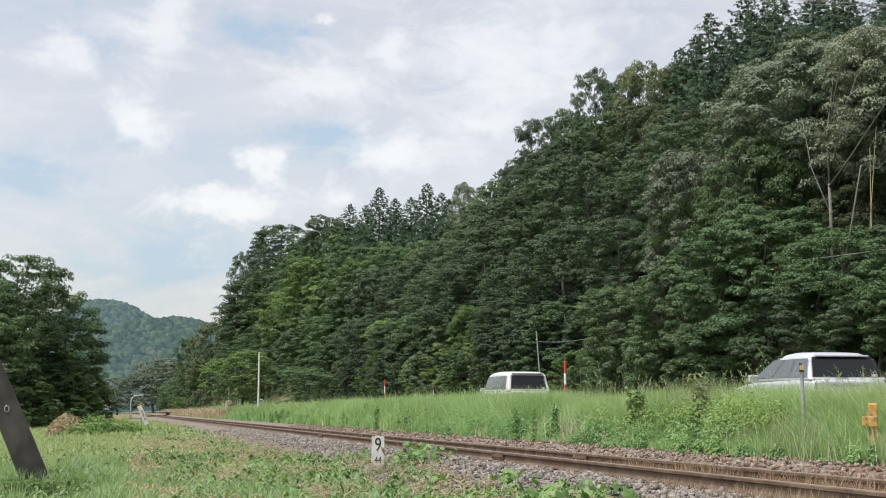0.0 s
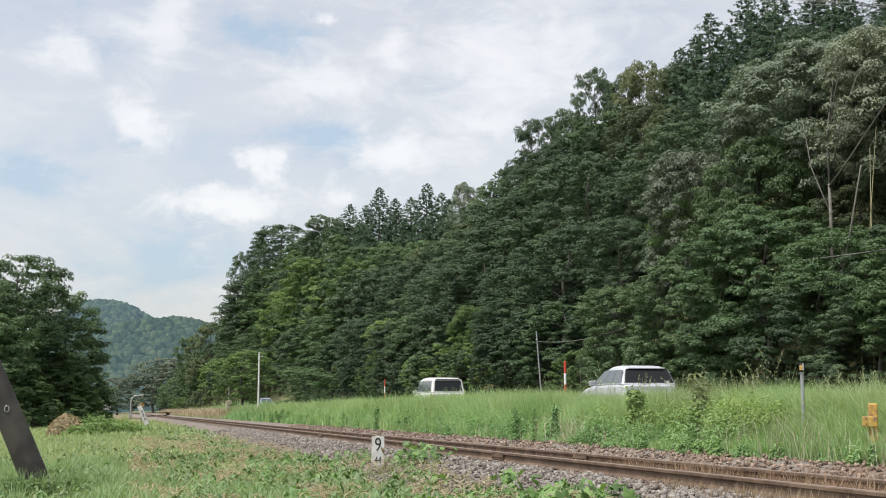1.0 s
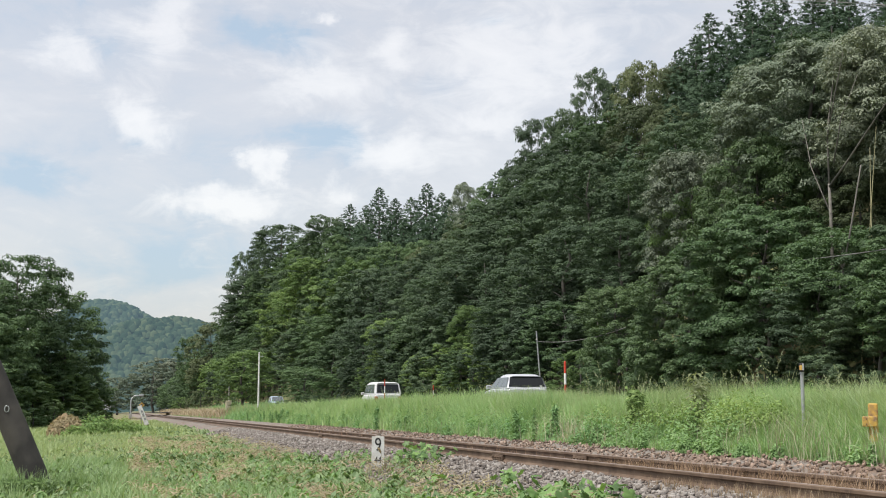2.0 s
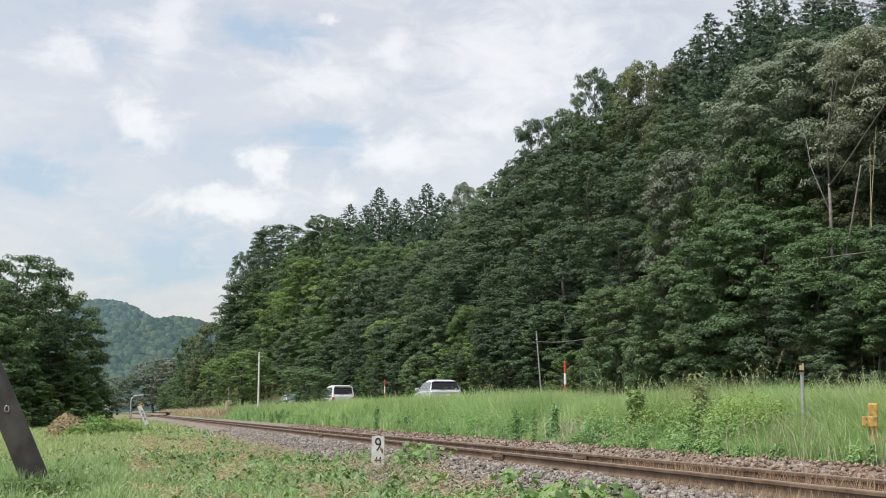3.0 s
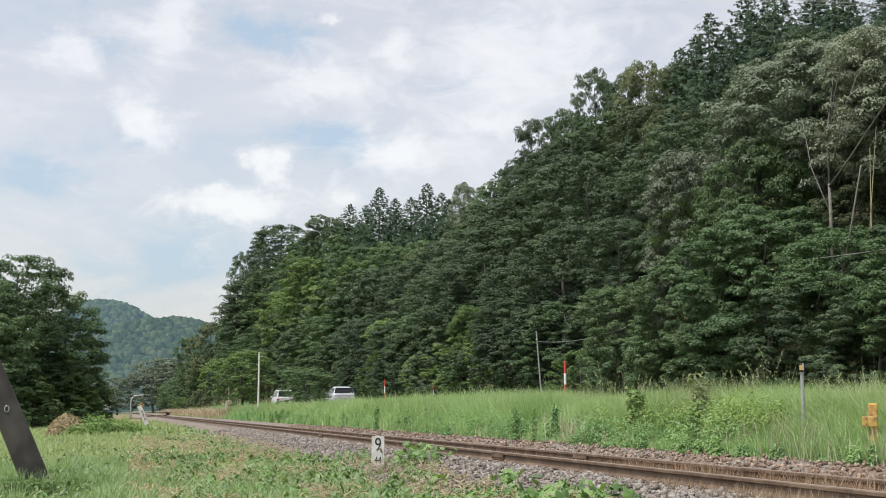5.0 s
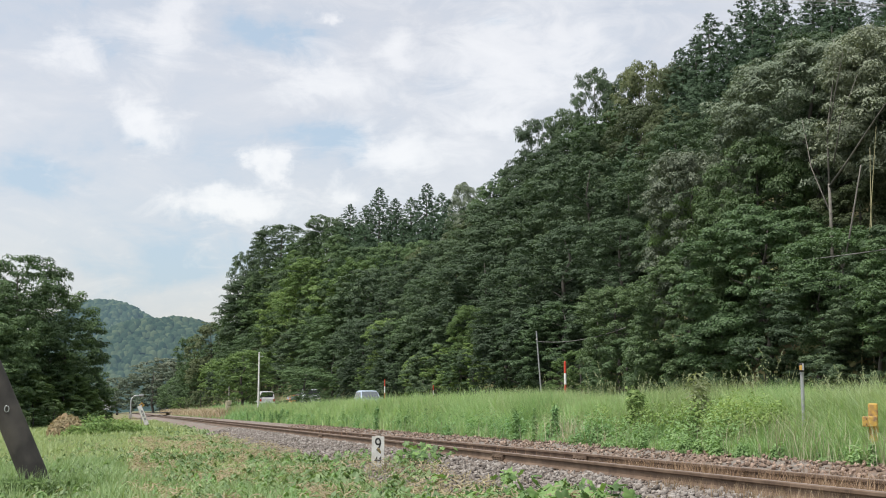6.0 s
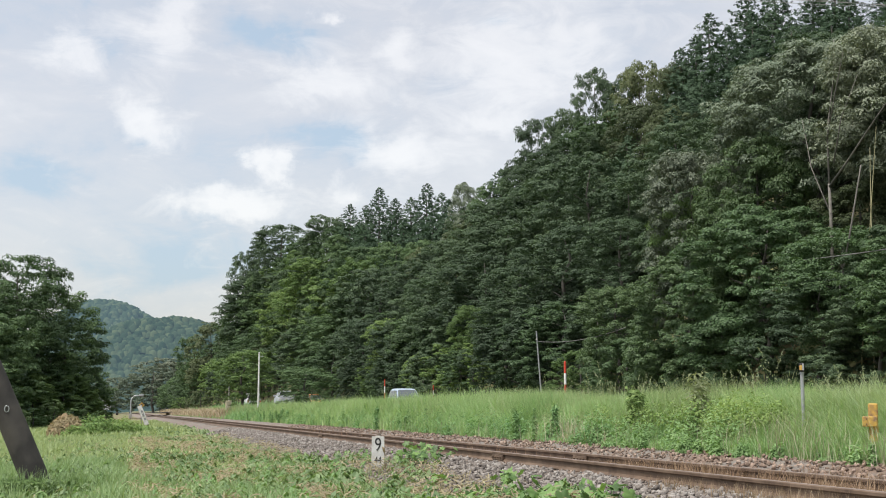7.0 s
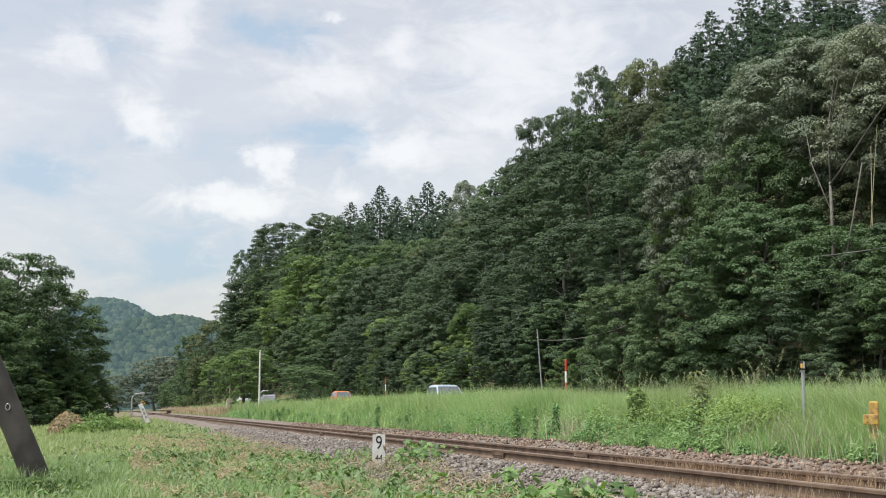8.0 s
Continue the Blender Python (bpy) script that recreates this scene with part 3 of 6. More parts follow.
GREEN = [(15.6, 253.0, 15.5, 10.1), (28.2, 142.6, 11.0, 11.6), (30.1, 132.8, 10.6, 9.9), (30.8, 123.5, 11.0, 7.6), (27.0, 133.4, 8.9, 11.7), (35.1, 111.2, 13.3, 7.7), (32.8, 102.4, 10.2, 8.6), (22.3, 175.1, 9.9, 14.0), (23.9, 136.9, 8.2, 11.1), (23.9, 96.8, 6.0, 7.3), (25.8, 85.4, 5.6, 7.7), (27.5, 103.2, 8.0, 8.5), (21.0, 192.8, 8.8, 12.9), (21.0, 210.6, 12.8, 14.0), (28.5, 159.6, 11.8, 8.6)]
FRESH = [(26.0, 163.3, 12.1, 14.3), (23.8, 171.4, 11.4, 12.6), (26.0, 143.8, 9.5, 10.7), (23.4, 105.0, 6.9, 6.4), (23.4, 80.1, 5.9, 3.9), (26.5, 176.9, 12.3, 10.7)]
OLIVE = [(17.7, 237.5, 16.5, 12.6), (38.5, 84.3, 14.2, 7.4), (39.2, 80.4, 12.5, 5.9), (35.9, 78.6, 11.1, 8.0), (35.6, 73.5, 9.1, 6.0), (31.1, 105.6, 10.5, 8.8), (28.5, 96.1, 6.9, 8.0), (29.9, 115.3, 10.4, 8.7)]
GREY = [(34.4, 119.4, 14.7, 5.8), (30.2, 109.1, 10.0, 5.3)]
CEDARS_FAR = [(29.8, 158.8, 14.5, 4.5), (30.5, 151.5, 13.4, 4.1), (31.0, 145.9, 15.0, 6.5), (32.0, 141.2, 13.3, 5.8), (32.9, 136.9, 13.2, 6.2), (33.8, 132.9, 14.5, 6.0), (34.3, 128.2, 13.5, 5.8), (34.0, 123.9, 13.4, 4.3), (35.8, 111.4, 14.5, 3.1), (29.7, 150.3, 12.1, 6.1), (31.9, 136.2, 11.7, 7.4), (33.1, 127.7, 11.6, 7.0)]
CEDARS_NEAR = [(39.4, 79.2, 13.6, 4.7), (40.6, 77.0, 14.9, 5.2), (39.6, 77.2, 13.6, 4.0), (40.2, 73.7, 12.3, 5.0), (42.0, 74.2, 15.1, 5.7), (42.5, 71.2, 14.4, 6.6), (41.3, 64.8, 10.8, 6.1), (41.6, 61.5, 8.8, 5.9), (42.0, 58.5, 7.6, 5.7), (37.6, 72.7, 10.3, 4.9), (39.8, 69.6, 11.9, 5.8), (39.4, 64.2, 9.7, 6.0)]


def build_forest():
    rg = np.random.default_rng(11)
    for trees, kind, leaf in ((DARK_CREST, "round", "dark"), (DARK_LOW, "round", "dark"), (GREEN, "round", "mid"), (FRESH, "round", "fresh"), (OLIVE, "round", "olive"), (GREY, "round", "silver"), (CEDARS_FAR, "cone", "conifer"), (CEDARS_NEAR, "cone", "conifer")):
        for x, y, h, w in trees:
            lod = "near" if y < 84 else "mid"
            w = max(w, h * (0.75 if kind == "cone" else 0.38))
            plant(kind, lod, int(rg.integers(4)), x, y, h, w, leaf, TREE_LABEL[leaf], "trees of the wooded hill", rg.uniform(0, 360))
    # the closed stand between and behind them
    for row, (t, hh) in enumerate(((0.20, 8.0), (0.46, 9.5), (0.72, 11.0), (1.0, 13.0))):
        y = 24.0 + row * 1.7
        while y < 310:
            step = 5.6 if y < 100 else (6.6 if y < 160 else 8.0)
            lod = "near" if y < 60 else ("mid" if y < 120 else "far")
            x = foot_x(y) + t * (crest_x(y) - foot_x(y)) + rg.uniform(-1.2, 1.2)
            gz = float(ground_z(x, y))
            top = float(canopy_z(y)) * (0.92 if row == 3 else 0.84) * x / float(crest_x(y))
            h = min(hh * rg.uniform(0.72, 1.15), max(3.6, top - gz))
            u = rg.uniform()
            leaf = "dark" if u < (0.75 if y < 114 else 0.35) else "mid" if u < 0.82 else "olive" if u < 0.93 else "fresh"
            kind, w = "round", h * (rg.uniform(0.85, 1.1) if row else rg.uniform(1.0, 1.25))
            if row >= 2 and (y < 84 or 122 < y < 160):
                kind, leaf, w = "cone", "conifer", h * 0.85
            if not ((row == 0 and y < 54) or (row == 1 and 30 < y < 46)):
                plant(kind, lod, int(rg.integers(3)), x, y + rg.uniform(-1, 1), h, w, leaf, TREE_LABEL[leaf], "trees of the wooded hill", rg.uniform(0, 360))
            y += step * rg.uniform(0.8, 1.2)
    for k in range(26):
        y = float(rg.uniform(165, 250))
        x = float(foot_x(y)) - rg.uniform(-1.0, 5.0)
        if x > 17.7 - 80 * (1 - math.cos(math.asin(min(0.99, (y - 160) / 80)))) + 4:
            plant("bush", "far", int(rg.integers(2)), x, y, rg.uniform(1.8, 4.0), rg.uniform(2.4, 4.4), ("olive", "mid", "fresh")[k % 3], "leafy shrub at the far bend of the road", "shrubs along the road", rg.uniform(0, 360))
    y = 26.0
    while y < 290:
        lod = "mid" if y < 120 else "far"
        leaf = ("mid", "dark", "fresh", "mid", "dark")[int(rg.integers(5))]
        h = rg.uniform(2.8, 5.2) * (0.55 if 30 < y < 56 else 1.0)
        if 28 < y < 42:
            y += 3.0
            continue
        plant("bush", lod, int(rg.integers(2)), foot_x(y) + rg.uniform(1.2, 2.2), y, h, h * rg.uniform(1.0, 1.3), leaf, "dense leafy green shrub at the foot of the hill", "shrubs along the road", rg.uniform(0, 360))
        y += rg.uniform(2.8, 3.8)


def build_left_trees():
    rg = np.random.default_rng(5)
    for x, y, h, w, leaf in ((-8.2, 110, 14.8, 13, "mid"), (-11.5, 106, 13.0, 14, "mid"), (-6.2, 113, 12.2, 12, "mid"), (-4.4, 116, 9.6, 10, "mid"), (-9.8, 100, 9.0, 10, "mid"), (-14.5, 114, 14.5, 15, "mid"), (-3.4, 122, 6.6, 8, "mid"), (-9.6, 119, 12.0, 13, "mid"), (-7.2, 121, 10.0, 12, "mid"), (-12.4, 111, 11.0, 13, "mid")):
        plant("round", "mid", int(rg.integers(3)), x, y, h, w, leaf, "tall dark green broadleaf tree at the field edge", "trees beside the field", rg.uniform(0, 360))
    # low shrubs take the lighter leaf to lift the deep shade here
    for x, y, h in ((-9.0, 104, 4.0), (-6.4, 107, 3.6), (-4.2, 111, 4.6), (-2.6, 113, 3.4), (-11.5, 101, 4.4), (-3.2, 118, 5.0), (-7.6, 108.5, 5.4), (-10.2, 104.5, 6.8), (-5.4, 112, 5.8), (-12.6, 104, 7.2), (-1.6, 124, 3.2)):
        plant("bush", "mid", int(rg.integers(2)), x, y, h, h * 1.2, "mid" if h > 5.5 else "fresh", "shady shrub under the field-edge trees", "shrubs beside the field", rg.uniform(0, 360))
    # shrubs added in a paler leaf colour to brighten the tree shade
    for x, y, h in ((-10.6, 97.5, 2.6), (-7.4, 98.5, 2.2), (-4.6, 104.0, 2.4), (-2.4, 108.0, 2.0), (-6.0, 101.0, 1.8)):
        plant("bush", "far", int(rg.integers(2)), x, y, h, h * 1.3, "weed", "leafy shrub before the field-edge trees, pale leaves brighten the shade", "shrubs beside the field", rg.uniform(0, 360))


def build_mid_trees():
    plant("round", "mid", 1, 10.6, 104.5, 5.6, 7.0, "fresh", "small light green tree beside the railway", "", 40)
    plant("round", "mid", 2, 11.6, 76.5, 3.3, 5.2, "mid", "small leafy tree on the roadside verge", "", 100)
    rg = np.random.default_rng(8)
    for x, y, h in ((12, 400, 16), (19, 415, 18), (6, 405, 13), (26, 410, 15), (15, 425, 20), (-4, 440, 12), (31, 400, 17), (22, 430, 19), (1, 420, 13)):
        # the grey leaf colour stands in for haze over the valley
        plant("round", "far", int(rg.integers(3)), x, y, h, h * 1.3, "grey", "rounded valley tree, its haze painted as grey-green leaves", "trees in the valley", rg.uniform(0, 360), z=-1.5)


def blade_mesh(name, x, y, z, h, w, rg, lean, material):
    """Bent tapering blades of grass, three triangles each."""
    n = len(x)
    a = rg.uniform(0, 6.283, n)
    l = np.abs(rg.normal(0, 1, n)) * lean + 0.08
    dx, dy = np.cos(a) * l, np.sin(a) * l
    px, py = -np.sin(a), np.cos(a)
    face = rg.uniform(-0.9, 0.9, n)
    px, py = px * np.cos(face) - py * np.sin(face), px * np.sin(face) + py * np.cos(face)
    def at(t, s, k):
        return np.stack([x + dx * h * t * t + px * w * s, y + dy * h * t * t + py * w * s, z + h * k], -1)
    v = np.stack([at(0, -0.5, -0.03), at(0, 0.5, -0.03), at(0.55, -0.42, 0.55), at(0.55, 0.42, 0.55), at(1.0, 0, 0.92)], 1).reshape(-1, 3)
    f = (np.array([[0, 1, 3, 0, 3, 2, 2, 3, 4]]) + 5 * np.arange(n)[:, None]).reshape(-1)
    return raw_mesh(name, v, f, 3, material)


def spread(rg, n, x0, x1, y0, y1):
    return rg.uniform(x0, x1, n), rg.uniform(y0, y1, n)


def clumpy(x, y, scale=0.9, seed=0.0):
    return np.array([noise.noise((a * scale, b * scale, seed)) for a, b in zip(x, y)])


def withered(x, y):
    """Where the verge was cut and lies withered."""
    return (clumpy(x * 1.7, y * 0.55, 0.6, 12.0) + 0.5 * clumpy(x * 1.6, y * 0.6, 2.4, 3.0) > 0.06) & (x > 0.012 * y) & (y < 60)


def build_grass():
    rg = np.random.default_rng(21)
    # tall grass between railway and road
    for n, y0, y1, w in ((100000, 12, 33, 0.0095), (54000, 33, 78, 0.018), (28000, 78, 190, 0.042)):
        x, y = spread(rg, n, 8.3, 13.6, y0, y1)
        x = 8.3 + (x - 8.3) * (5.0 + bend(y)) / 5.0
        z = ground_z(x, y)
        c = clumpy(x, y, 0.55)
        edge = np.clip((x - 7.95) / 1.3, 0.16, 1) * np.where((y > 16) & (y < 23) & (x < 9.2), 0.6, 1.0)
        edge = edge * np.where(x < 10.8, 1 - 0.55 * np.clip((y + 14 * c - 92) / 24, 0, 1), 1.0)
        h = (0.94 + 0.0016 * np.clip(y, 0, 120) + 0.20 * np.clip((y - 27) / 13, 0, 1) - 0.13 * np.clip((y - 54) / 10, 0, 1)) * edge * (0.92 + 0.34 * c) * (1 + 0.06 * np.exp(-((y - 23) / 1.6) ** 2) + 0.09 * np.exp(-((y - 32) / 6.0) ** 2)) * rg.uniform(0.6, 1.12, n)
        tagged(new("tall_grass", blade_mesh("tall_grass", x, y, z, h, np.full(n, w) * rg.uniform(0.7, 1.5, n), rg, 0.27, GRASS_TALL)),
               "tall bright green grass on the bank between railway and road", "grass", kind="stuff")
    # fine pale flowering grass that stands a little higher
    n = 40000
    y = 13 + 90 * rg.uniform(0, 1, n) ** 1.6
    x = rg.uniform(8.9, 13.2, n)
    x = 8.9 + (x - 8.9) * (4.3 + bend(y)) / 4.3
    c = clumpy(x, y, 0.4, 9.0)
    h = (0.98 + 0.0018 * y) * (1 + 0.25 * c) * rg.uniform(0.85, 1.12, n) * np.clip((x - 8.0) / 1.4, 0.5, 1) * (1 + 0.06 * np.exp(-((y - 23) / 1.6) ** 2) + 0.09 * np.exp(-((y - 32) / 6.0) ** 2))
    me = blade_mesh("flowering_grass", x, y, ground_z(x, y), h, 0.006 + 0.00022 * y, rg, 0.22, PALE_GRASS)
    tagged(new("flowering_grass", me), "fine pale flowering grass above the bank", "grass", kind="stuff")
    # broad arching grass beside the posts
    n = 15000
    x, y = rg.uniform(8.7, 11.2, n), rg.uniform(11.5, 17.0, n)
    h = rg.uniform(0.6, 1.12, n) * np.clip((x - 8.1) / 1.2, 0.5, 1) * (1 + 0.2 * clumpy(x, y, 0.6, 2.0))
    me = blade_mesh("arching_grass", x, y, ground_z(x, y), h, rg.uniform(0.007, 0.014, n), rg, 0.42, ARCHING)
    tagged(new("arching_grass", me), "long pale green arching grass on the bank", "grass", kind="stuff")
    # low grass of the near verge and the field
    for n, y0, y1, xa, w, hh in ((72000, 9, 26, -3.0, 0.011, 0.19), (64000, 26, 62, -6.5, 0.017, 0.15), (36000, 62, 150, -16.0, 0.045, 0.22)):
        y = y0 + (y1 - y0) * rg.uniform(0, 1, n)
        x = rg.uniform(-0.095 * y - 1.0, np.interp(y, [12, 17, 19.5, 24, 28, 60], [4.9, 4.75, 5.1, 5.1, 4.5, 4.7]))
        z = ground_z(x, y)
        c = clumpy(x, y, 0.8, 4.0)
        h = hh * (0.85 + 0.8 * c) * rg.uniform(0.5, 1.3, n) * np.interp(x - 0.012 * y, [-2, -0.3, 0.5, 3.0, 4.9], [1.7, 1.6, 1.1, 0.9, 0.5])
        keep = (h > 0.05) & (~withered(x, y) | (rg.uniform(size=n) < 0.12))
        x, y, z, h = x[keep], y[keep], z[keep], h[keep]
        tagged(new("low_grass", blade_mesh("low_grass", x, y, z, h, np.full(len(x), w) * rg.uniform(0.7, 1.5, len(x)), rg, 0.4, GRASS)),
               "short green grass covering the railway verge", "grass", kind="stuff")


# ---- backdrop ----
def haze_glow_forest(name, haze):
    """Distant woods with haze put in as blue glow: every crown takes its own green."""
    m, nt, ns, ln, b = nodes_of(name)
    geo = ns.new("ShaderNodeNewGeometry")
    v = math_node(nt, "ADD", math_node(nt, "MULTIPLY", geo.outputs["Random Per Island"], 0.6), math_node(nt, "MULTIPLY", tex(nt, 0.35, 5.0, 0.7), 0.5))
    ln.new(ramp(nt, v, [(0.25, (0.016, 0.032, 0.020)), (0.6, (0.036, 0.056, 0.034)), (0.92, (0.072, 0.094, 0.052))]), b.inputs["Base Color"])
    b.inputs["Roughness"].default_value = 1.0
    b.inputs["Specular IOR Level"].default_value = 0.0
    # faint blue emission stands in for the haze of distance
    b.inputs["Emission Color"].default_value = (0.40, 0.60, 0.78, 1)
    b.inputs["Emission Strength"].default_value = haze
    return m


def far_crowns(name, x, y, z, r, rg, material):
    """Low domes for the tree crowns of a distant wood."""
    n = len(x)
    a = np.arange(6) * math.pi / 3
    ring = np.concatenate([[[0, 0, 1.0]], np.stack([np.cos(a) * 0.62, np.sin(a) * 0.62, np.full(6, 0.72)], -1), np.stack([np.cos(a + 0.5), np.sin(a + 0.5), np.full(6, -0.4)], -1)])
    v = ring[None] * r[:, None, None] * rg.uniform(0.78, 1.2, (n, 13, 1)) + np.stack([x, y, z], -1)[:, None]
    tri = []
    for k in range(6):
        q = (k + 1) % 6
        tri += [(0, 1 + k, 1 + q), (1 + k, 7 + k, 1 + q), (1 + q, 7 + k, 7 + q)]
    f = (np.array(tri)[None] + 13 * np.arange(n)[:, None, None]).reshape(-1)
    return raw_mesh(name, v.reshape(-1, 3), f, 3, material)


def build_hills():
    near, far = haze_glow_forest("haze_glow_forest", 0.135), haze_glow_forest("hazier_glow_forest", 0.185)
    rg = np.random.default_rng(70)
    for x0, y0, top, wx, wy, seed in ((-11, 1300, 116, 98, 170, 7), (47, 1020, 78, 92, 130, 2), (-260, 1400, 120, 130, 170, 3), (330, 1200, 95, 130, 150, 4)):
        def height(gx, gy):
            base = top * np.exp(-np.abs(gx / wx) ** (3.0 if y0 < 1100 else 2.0) * 0.75 - (gy / wy) ** 2) - 6
            rough = np.array([noise.noise((a * 0.012 + seed * 9, c * 0.012, 0)) * 8 + noise.noise((a * 0.035 + seed, c * 0.035, 3)) * 4 for a, c in zip(gx.ravel(), gy.ravel())]).reshape(gx.shape)
            return base + rough * np.clip(base / 30, 0, 1)
        xs, ys = np.arange(-1.9 * wx, 1.9 * wx, 6.0), np.arange(-1.6 * wy, 0.5 * wy, 8.0)
        gx, gy = np.meshgrid(xs, ys)
        gz = height(gx, gy)
        w, h = len(xs), len(ys)
        idx = np.arange(w * h).reshape(h, w)
        f = np.stack([idx[:-1, :-1], idx[:-1, 1:], idx[1:, 1:], idx[1:, :-1]], -1).reshape(-1)
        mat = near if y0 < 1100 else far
        hill = tagged(new("backdrop_hill", raw_mesh("backdrop_hill", np.stack([gx + x0, gy + y0, gz], -1).reshape(-1, 3), f, 4, mat)), "blue-green wooded hill in the distance, haze put in as glow", "hill", kind="structure")
        n = 5200 if abs(x0) < 100 else 1200
        cx, cy = rg.uniform(-1.25 * wx, 1.35 * wx, n), rg.uniform(-1.5 * wy, 0.12 * wy, n)
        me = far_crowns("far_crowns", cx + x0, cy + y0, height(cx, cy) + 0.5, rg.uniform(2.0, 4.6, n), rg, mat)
        tagged(new("far_crowns", me), "rounded crowns of distant trees, haze put in as blue glow", kind="stuff").parent = hill


CLOUDS = [(-14.1, 13.1, 1.42, 1.04, 1.0), (-2.6, 17.0, 1.06, 0.98, 0.8), (-2.3, 12.5, 2.24, 1.22, 1.0), (-10.1, 9.7, 1.77, 0.73, 1.15), (-8.4, 10.9, 0.71, 0.61, 1.05), (3.0, 16.2, 4.25, 2.2, 0.85),
          (-13.2, 17.6, 1.77, 2.07, 0.75), (-6.1, 15.8, 2.6, 0.98, 0.8), (-18.0, 16.2, 2.12, 0.85, 0.75), (-5.6, 10.1, 1.06, 0.85, 0.65), (2.3, 14.0, 1.89, 0.85, 0.8), (-6.1, 18.6, 0.59, 0.37, 0.9), (6.2, 16.6, 2.36, 1.95, 0.8), (-10.5, 20.8, 4.72, 1.59, 0.7), (4.0, 20.5, 7.08, 2.44, 0.6)]
CLEAR = [(-8.2, 17.2, 2.4, 0.9, 1.0), (-5.8, 12.6, 2.2, 1.2, 1.0), (-19.0, 10.2, 3.0, 1.3, 0.9), (2.6, 17.9, 1.5, 0.5, 0.8), (-12.0, 6.5, 6.0, 1.6, 0.7), (-1.0, 15.6, 1.6, 0.5, 0.6)]


def build_cloud_dome():
    """A layer of drifting clouds that glow with scattered daylight, over a clear sky."""
    bm = bmesh.new()
    bmesh.ops.create_uvsphere(bm, u_segments=64, v_segments=32, radius=3200)
    bmesh.ops.delete(bm, geom=[v for v in bm.verts if v.co.z < -260], context="VERTS")
    m = bpy.data.materials.new("cloud_layer")
    m.use_nodes = True
    m.cycles.emission_sampling = "NONE"
    nt = m.node_tree
    ns, ln = nt.nodes, nt.links
    ns.remove(ns["Principled BSDF"])
    co = ns.new("ShaderNodeTexCoord").outputs["Object"]
    nv = ns.new("ShaderNodeVectorMath")
    nv.operation = "NORMALIZE"
    ln.new(co, nv.inputs[0])
    warp = ns.new("ShaderNodeTexNoise")
    warp.inputs["Scale"].default_value, warp.inputs["Detail"].default_value = 14.0, 8.0
    warp.inputs["Roughness"].default_value = 0.6
    ln.new(nv.outputs[0], warp.inputs["Vector"])
    sep = ns.new("ShaderNodeSeparateXYZ")
    ln.new(nv.outputs[0], sep.inputs[0])
    wsep = ns.new("ShaderNodeSeparateColor")
    ln.new(warp.outputs["Color"], wsep.inputs[0])
    az = math_node(nt, "MULTIPLY", math_node(nt, "ARCTAN2", sep.outputs[0], sep.outputs[1]), 57.2958)
    el = math_node(nt, "MULTIPLY", math_node(nt, "ARCSINE", sep.outputs[2]), 57.2958)
    az = math_node(nt, "ADD", az, math_node(nt, "MULTIPLY_ADD", wsep.outputs[0], 6.0, -3.0))
    el = math_node(nt, "ADD", el, math_node(nt, "MULTIPLY_ADD", wsep.outputs[1], 4.4, -2.2))
    total = None
    for a0, e0, ra, re, amp in CLOUDS:
        da = math_node(nt, "POWER", math_node(nt, "ABSOLUTE", math_node(nt, "MULTIPLY_ADD", az, 1 / ra, -a0 / ra)), 2.0)
        de = math_node(nt, "POWER", math_node(nt, "ABSOLUTE", math_node(nt, "MULTIPLY_ADD", el, 1 / re, -e0 / re)), 2.0)
        g = math_node(nt, "MULTIPLY", math_node(nt, "EXPONENT", math_node(nt, "MULTIPLY", math_node(nt, "ADD", da, de), -1.0)), amp)
        total = g if total is None else math_node(nt, "MAXIMUM", total, g)
    gaps = None
    for a0, e0, ra, re, amp in CLEAR:
        da = math_node(nt, "POWER", math_node(nt, "ABSOLUTE", math_node(nt, "MULTIPLY_ADD", az, 1 / ra, -a0 / ra)), 2.0)
        de = math_node(nt, "POWER", math_node(nt, "ABSOLUTE", math_node(nt, "MULTIPLY_ADD", el, 1 / re, -e0 / re)), 2.0)
        g = math_node(nt, "MULTIPLY", math_node(nt, "EXPONENT", math_node(nt, "MULTIPLY", math_node(nt, "ADD", da, de), -1.0)), amp)
        gaps = g if gaps is None else math_node(nt, "MAXIMUM", gaps, g)
    mp = ns.new("ShaderNodeMapping")
    mp.inputs["Scale"].default_value = (1, 1, 2.4)
    ln.new(nv.outputs[0], mp.inputs["Vector"])
    big = tex(nt, 4.5, 8.0, 0.6, mp.outputs[0], 0.5)
    fine = tex(nt, 17.0, 9.0, 0.62, mp.outputs[0], 0.6)
    veil = math_node(nt, "SUBTRACT", math_node(nt, "ADD", math_node(nt, "MULTIPLY", big, 0.9), math_node(nt, "MULTIPLY", fine, 0.35)), math_node(nt, "MULTIPLY", gaps, 0.25))
    base = ramp(nt, veil, [(0.38, (0.35, 0.42, 0.475)), (0.52, (0.475, 0.48, 0.485)), (0.68, (0.545, 0.525, 0.505)), (0.84, (0.63, 0.60, 0.565))])
    puff = math_node(nt, "ADD", math_node(nt, "MULTIPLY", total, 0.95), math_node(nt, "MULTIPLY_ADD", fine, 1.5, -0.75))
    puff = ramp(nt, puff, [(0.10, (0, 0, 0)), (0.38, (0.35, 0.35, 0.35)), (0.60, (0.72, 0.72, 0.72)), (0.95, (1, 1, 1))])
    glow = mixc(nt, base, (0.76, 0.72, 0.665), puff)
    em = ns.new("ShaderNodeEmission")
    ln.new(glow, em.inputs["Color"])
    em.inputs["Strength"].default_value = 1.0
